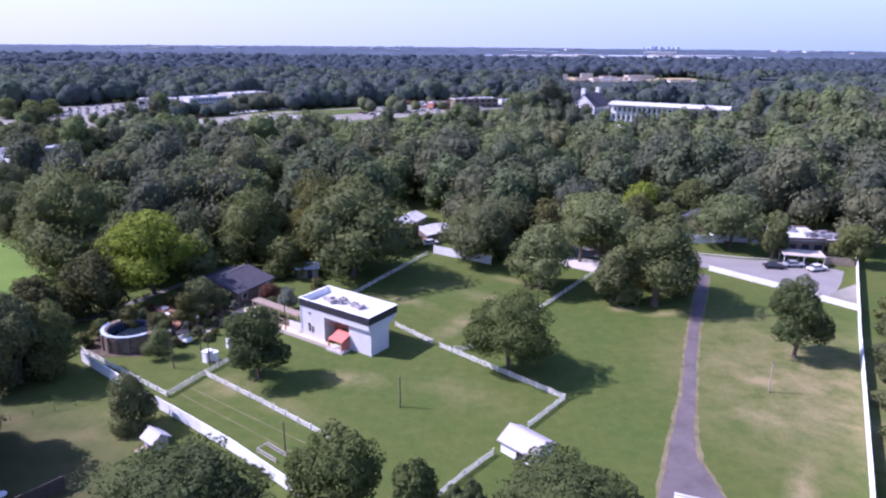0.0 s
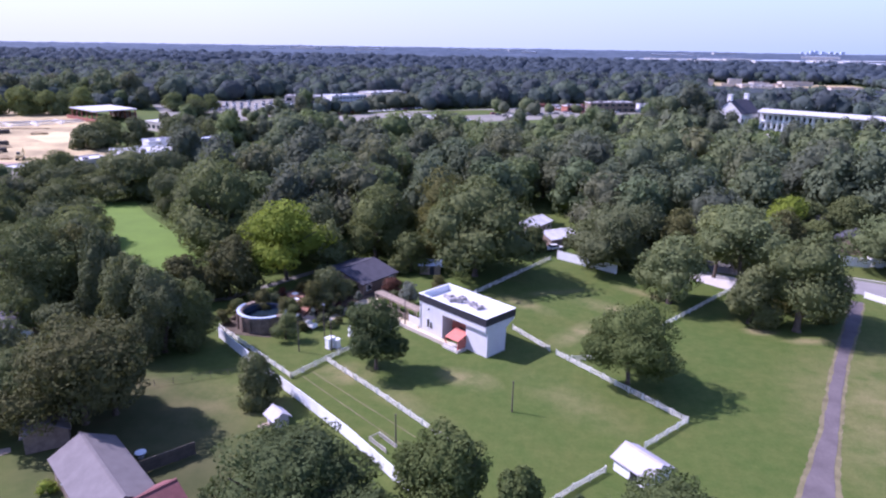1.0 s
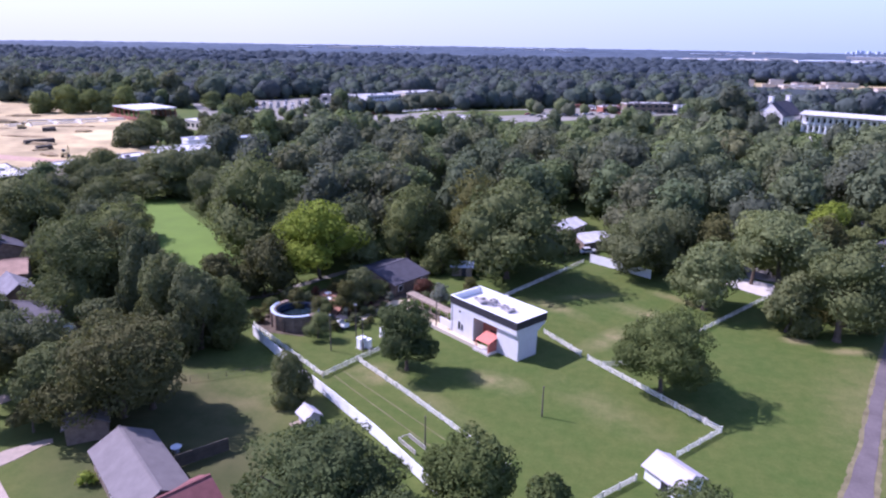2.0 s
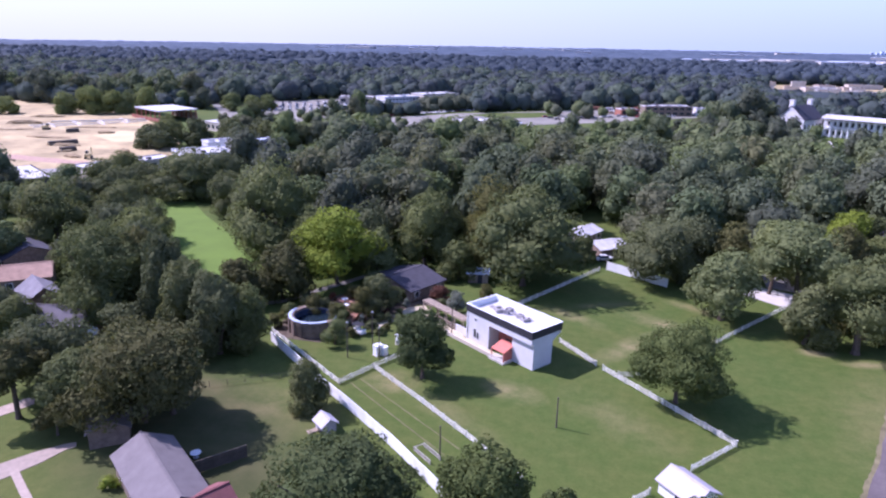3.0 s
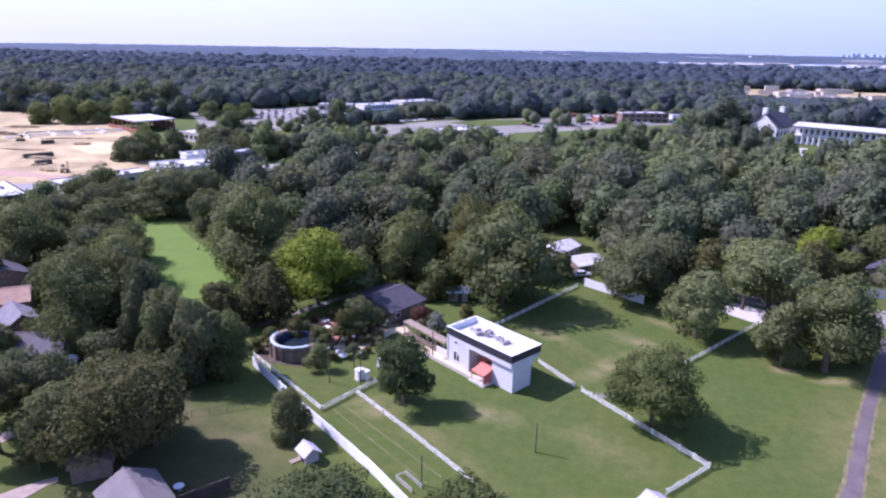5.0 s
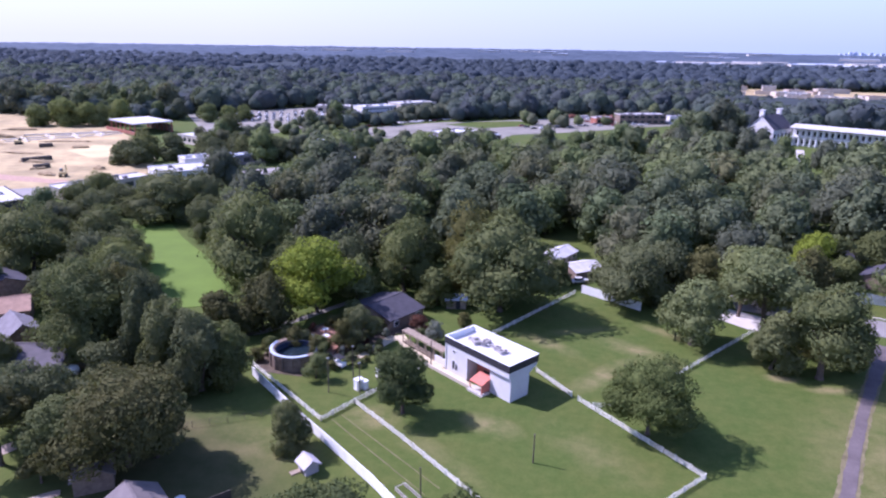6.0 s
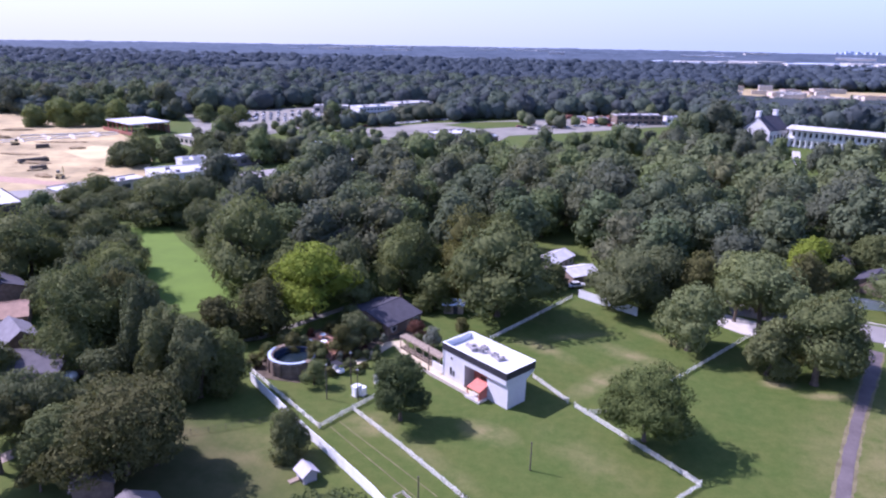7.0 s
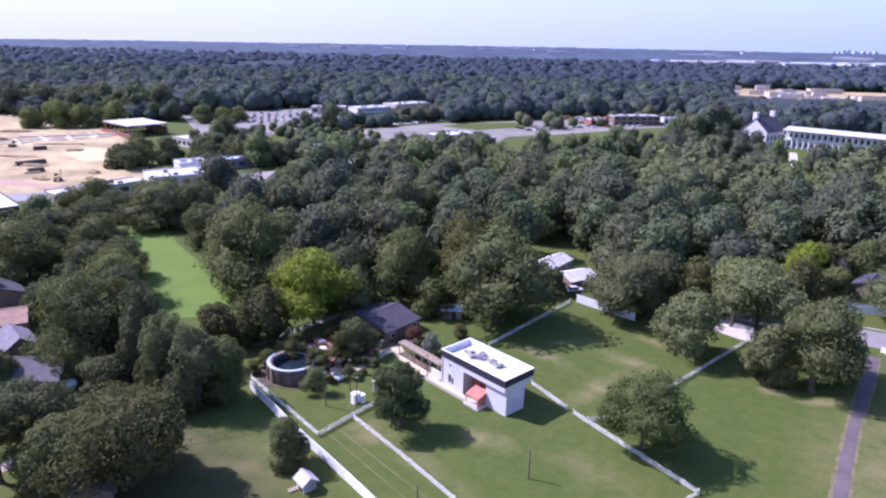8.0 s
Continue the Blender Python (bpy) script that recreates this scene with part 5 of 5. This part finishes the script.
for i in range(46):
    u = crnd.random()
    copy_thing(CAR_KINDS[crnd.choice((0, 0, 0, 3, 3, 1, 2))], pose(-40 + 105 * u + crnd.uniform(-6, 6), 508 + 38 * u + crnd.uniform(-14, 14), 0.09, 0, 0, crnd.uniform(0, 180)))
for i in range(9):
    u = i / 8
    box_thing = thing("freight_container", pose(-34 + 90 * u + crnd.uniform(-3, 3), 524 + 30 * u + crnd.uniform(-8, 8), 0.09, 0, 0, crnd.uniform(0, 60)), "faded steel freight container on the pale lot", "container", "freight containers")
    part("body", boxes((0, 0, 1.3, 6.1, 2.4, 2.5)), (M_SHINGLE_RED, M_ROOFWHITE, M_SHINGLE_TAN)[i % 3], box_thing)
    part("door", boxes((3.07, 0, 1.3, 0.06, 2.2, 2.3)), M_METAL, box_thing)


def canopy():
    top = thing("site_canopy", pose(-277, 352, 0, 0, 0, -28), "steel canopy with a white flat roof over dark red framing", "canopy")
    part("roof", boxes((0, 0, 6.4, 34, 24, 0.6)), M_ROOFWHITE, top)
    for i in range(6):
        for y in (-11, 11):
            part("column", boxes((-16 + i * 6.4, y, 3, 0.6, 0.6, 6)), M_SHINGLE_RED, top)
    part("back_wall", boxes((0, 11.5, 2.2, 33, 0.4, 4.4)), M_BRICK, top)
    part("low_wall", boxes((0, -12, 1.0, 44, 0.4, 2.0)), M_SHINGLE_RED, top)


canopy()
flat("bare_site", slab([(-520, 418), (-345, 396), (-322, 372), (-268, 330), (-232, 300), (-205, 268), (-185, 236), (-205, 203), (-240, 176), (-520, 300)], -0.05, 0.08), M_DIRT, "bare orange-tan building site", "building site")
flat("road", strip([(-260, 150, 16), (-205, 196, 16), (-160, 236, 15), (-120, 285, 15), (-85, 330, 15)], 0, 0.07, 6, 0.1), M_ROAD, "wide grey road past the building site", "road")
flat("car_park", slab([(-312, 448), (-240, 540), (-185, 440), (-205, 335), (-232, 350)], -0.05, 0.09), M_LOT, "grey car park full of cars", "car park")
flat("forecourt", slab([(-170, 398), (-120, 462), (-86, 486), (-32, 532), (35, 566), (76, 548), (62, 520), (28, 494), (-27, 440), (-60, 415), (-66, 345), (-84, 325), (-125, 372)], -0.05, 0.085), M_LOT, "wide pale road and parking strip", "road")
flat("verge", slab([(-112, 452), (-84, 440), (-52, 470), (-66, 492), (-98, 474)], 0, 0.14), M_GROUND, "grass verge between the car parks", "verge")

flat("sand_patch", slab([(-262, 296), (-240, 300), (-218, 274), (-236, 262), (-262, 276)], 0.0, 0.11), M_SAND, "yellow sand patch on the bare site", "sand")
flat("site_track", strip([(-330, 215, 8), (-262, 215, 8), (-205, 212, 7)], 0, 0.1, 5, 0.8, 6), M_SHINGLE_TAN, "darker churned track over the bare site", "track")
# long heaps and walls on the site
for i, (x, y, l, h, turn) in enumerate(((-250, 245, 16, 1.2, 10), (-222, 222, 9, 1.4, -5), (-262, 285, 10, 1.3, 15), (-300, 330, 60, 1.5, 38), (-285, 300, 26, 0.8, 20), (-330, 300, 20, 2.0, 25), (-236, 232, 7, 1.0, 40), (-276, 262, 22, 0.9, 8), (-300, 252, 14, 1.4, -10), (-318, 276, 30, 0.8, 30), (-212, 240, 6, 1.6, 0), (-345, 330, 18, 1.5, 20))):
    top = thing("spoil_heap" if i != 3 else "footing_wall", pose(x, y, 0.08, 0, 0, turn), "low heap of spoil on the bare site" if i != 3 else "long pale footing wall on the bare site", "heap" if i != 3 else "wall")
    bm = bmesh.new()
    bmesh.ops.create_icosphere(bm, subdivisions=3, radius=1)
    for v in bm.verts:
        k = 1 + 0.35 * noise.noise(v.co * 2 + Vector((i, 0, 0)))
        v.co = Vector((v.co.x * l / 2, v.co.y * 1.6, max(0, v.co.z) * h)) * k
    part("mound" if i != 3 else "wall", bm if i != 3 else boxes((0, 0, 0.35, l, 0.5, 0.7)), M_HEAP if i != 3 else M_FOOTING, top)


def pipe_stack(x, y, turn, l, rows):
    top = thing("pipe_stack", pose(x, y, 0.08, 0, 0, turn), "dark stack of long pipes on the bare site", "pipes", "pipe stacks")
    for j in range(rows):
        for i in range(rows + 2 - j):
            part("pipe", rod(bmesh.new(), (-l / 2, (i + j / 2) * 0.95, 0.5 + j * 0.85), (l / 2, (i + j / 2) * 0.95, 0.5 + j * 0.85), 0.48, 0.48, 10), M_POLE, top)


pipe_stack(-251.5, 247.5, 60, 12, 2)
pipe_stack(-235, 233.5, 62, 6, 2)
pipe_stack(-279.6, 281.6, 45, 6, 2)


def footing(x, y, turn, l):
    top = thing("footing_wall", pose(x, y, 0.08, 0, 0, turn), "pale low concrete footing wall on the bare site", "wall", "footings")
    part("wall", boxes((0, 0, 0.22, l, 0.6, 0.44)), M_FOOTING, top)
    part("base", boxes((0, 0, 0.1, l + 0.6, 1.4, 0.2)), M_FOOTING, top)


for i in range(9):
    k = i / 8
    footing(-318 + 28 * k, 297 + 44 * k, 58 + (i % 2) * 90, 8 + i % 4 * 3)
    footing(-311 + 28 * k, 292 + 40 * k, 58 + (i % 2) * 90, 7 + i % 3 * 3)


def digger(x, y, turn):
    top = thing("excavator", pose(x, y, 0.08, 0, 0, turn), "small dark yellow excavator on the bare site", "excavator", "machines on the site")
    for k in (-1, 1):
        part("track", boxes((0, k * 1.1, 0.45, 3.6, 0.6, 0.9), bev=0.2), M_DARK, top)
    part("body", boxes((-0.4, 0, 1.5, 3.0, 2.4, 1.1), bev=0.1), M_SAND, top)
    part("cab", boxes((0.6, 0.6, 2.3, 1.3, 1.1, 1.5), bev=0.08), M_GLASS, top)
    part("boom", rod(rod(bmesh.new(), (1.0, -0.4, 1.8), (3.6, -0.4, 4.2), 0.25, 0.2), (3.6, -0.4, 4.2), (5.2, -0.4, 1.2), 0.2, 0.15), M_SAND, top)


digger(-300, 285, 30)
digger(-214, 222, 120)


def plane():
    top = thing("aeroplane", pose(-107, 281, 0, 0, 0, -8), "white jet aeroplane parked among trees, tail fin showing", "aeroplane")
    bm = rod(bmesh.new(), (-13, 0, 3.2), (11, 0, 3.2), 1.7, 1.7, 18)
    rod(bm, (11, 0, 3.2), (16, 0, 3.0), 1.7, 0.3, 18)
    rod(bm, (-22, 0, 4.0), (-13, 0, 3.2), 0.5, 1.7, 18)
    part("fuselage", bm, M_WHITE, top)
    fin = bmesh.new()
    out = [(-22.5, 4.2), (-15, 4.4), (-20.5, 11.5), (-23.5, 11.5)]
    f = fin.faces.new([fin.verts.new((x, -0.2, z)) for x, z in out])
    for v in bmesh.ops.extrude_face_region(fin, geom=[f])["geom"]:
        if isinstance(v, bmesh.types.BMVert):
            v.co.y = 0.2
    bmesh.ops.recalc_face_normals(fin, faces=fin.faces)
    part("tail_fin", fin, M_WHITE, top)
    for side in (-1, 1):
        part("wing", slab([(-5, side * 1.2), (4, side * 1.2), (-4, side * 15), (-7, side * 15)] if side > 0 else [(-7, -15), (-4, -15), (4, -1.2), (-5, -1.2)], 2.4, 2.7), M_WHITE, top)
        part("landing_gear", rod(bmesh.new(), (-2, side * 2.4, 0), (-2, side * 2.4, 2.5), 0.3, 0.2), M_METAL, top)
    part("nose_gear", rod(bmesh.new(), (11, 0, 0), (11, 0, 2.5), 0.3, 0.2), M_METAL, top)


plane()


def mansion():
    top = thing("guest_house", pose(89.6, 434, 0, 0, 0, 50), "large white gabled hall with a dark slate roof and white chimneys", "building")
    part("wall", gable_walls(20, 16, 9.5, 16.5), M_WHITEWALL, top)
    r = part("roof", gabled(bmesh.new(), 20, 16, 9.5, 16.5, 0.6, 0.3), M_SHINGLE_DK, top, "dark slate gable roof")
    for x in (-9.2, 9.2):
        part("chimney", boxes((x, 0.6, 16.8, 2.0, 2.4, 5.4), (x, 0.6, 19.6, 2.4, 2.8, 0.4)), M_WHITEWALL, r)
    for i in range(5):
        part("window", boxes((-8 + i * 4.0, -8.05, 5.5, 1.6, 0.2, 2.4)), M_GLASS, top)
    for i in range(3):
        part("window", boxes((-10.05, -4 + i * 4.0, 7.5, 0.2, 1.4, 2.4)), M_GLASS, top)


mansion()


def wing():
    L = 70
    top = thing("guest_wing", pose(134.5, 418.5, 0, 0, 0, -29), "long white guest wing with a row of columns", "building")
    part("wall", boxes((0, 1.5, 5, L, 12, 10)), M_WHITEWALL, top)
    part("roof", gabled(bmesh.new(), L, 18, 10.2, 11.6, 0.5, 0.4), M_ROOFWHITE, top, "white low-pitched roof")
    part("balcony", boxes((0, -5.8, 5.1, L, 2.6, 0.3)), M_WHITE, top)
    for i in range(17):
        x = -L / 2 + 1.5 + i * (L - 3) / 22
        part("column", boxes((x, -7.0, 5, 0.6, 0.6, 10)), M_WHITE, top)
        for z in (2.3, 7.3):
            part("window", boxes((x + 1.6, -4.52, z, 1.6, 0.1, 2.4)), M_GLASS, top)


wing()
flat("forecourt_path", strip([(72.5, 274, 3), (102, 410, 4)], 0, 0.06, 8, 0.1), M_CONC, "pale straight path to the white hall", "path")

# the street's houses beyond the turning circle
flat_block(83, 154, -5, 8.5, 11, 3.8, M_BRICK, M_ROOFWHITE, "low brown house with a bright white flat roof by the street", 1, 3)
flat_block(89.5, 153, -5, 6, 8, 3.2, M_BRICK, M_ROOFWHITE, "low annexe with a white flat roof", 1, 2)
cp = thing("carport", pose(79.2, 143.2, 0, 0, 0, -14), "open carport with a pale beige roof in front of the house", "carport")
part("roof", boxes((0, 0, 2.5, 8.6, 5.0, 0.18)), M_BEIGE, cp)
for x in (-4, 0, 4):
    for y in (-2.3, 2.3):
        part("post", boxes((x, y, 1.2, 0.15, 0.15, 2.4)), M_WHITE, cp)
house(74, 163, -12, 14, 7, 2.8, 3.9, M_ROOFWHITE, M_WHITEWALL, "low white-roofed house behind the street trees")
board_wall([(57, 158.8), (65, 158.2)], 1.9, "white board fence behind the street trees")

# the far estate of warehouses and the town on the horizon
flat("far_estate", slab([(120, 700), (150, 990), (340, 990), (340, 710)], -0.05, 0.1), M_DIRT, "pale pinkish ground of a far estate", "building site")
frnd = random.Random(4)
for i in range(26):
    x, y = 150 + frnd.uniform(-30, 190), 800 + frnd.uniform(-40, 200)
    flat_block(x, y, frnd.uniform(-20, 30), frnd.uniform(14, 34), frnd.uniform(8, 14), frnd.uniform(3, 5.5), frnd.choice((M_BEIGE, M_CONC, M_CONC)), frnd.choice((M_ROOFWHITE, M_BEIGE, M_BEIGE, M_SHINGLE_TAN)), "pinkish flat-roofed building of a far estate", 0, 0)
for i in range(16):
    x = 150 + i * 38 + frnd.uniform(-20, 20)
    flat_block(x, 1750 + frnd.uniform(-60, 260), frnd.uniform(-8, 8), frnd.uniform(60, 160), frnd.uniform(40, 70), frnd.uniform(14, 17), M_CONC, frnd.choice((M_ROOFWHITE, M_CONC, M_TOWER)), "long pale warehouse far off among woods", 0, 0, "warehouse")
for i in range(22):
    x, y = frnd.uniform(-1400, 2100), frnd.uniform(2400, 3800)
    flat_block(x, y, frnd.uniform(-20, 20), frnd.uniform(40, 120), frnd.uniform(30, 60), frnd.uniform(15, 19), M_CONC, frnd.choice((M_CONC, M_TOWER)), "pale distant building above the woods", 0, 0, "distant_building")
for i in range(9):
    x = 1290 + i * 28 + frnd.uniform(-8, 8)
    flat_block(x, 4700, 0, frnd.uniform(12, 22), 20, frnd.uniform(17, 29), M_TOWER, M_TOWER, "grey tower of the far town on the horizon", 0, 0, "tower")
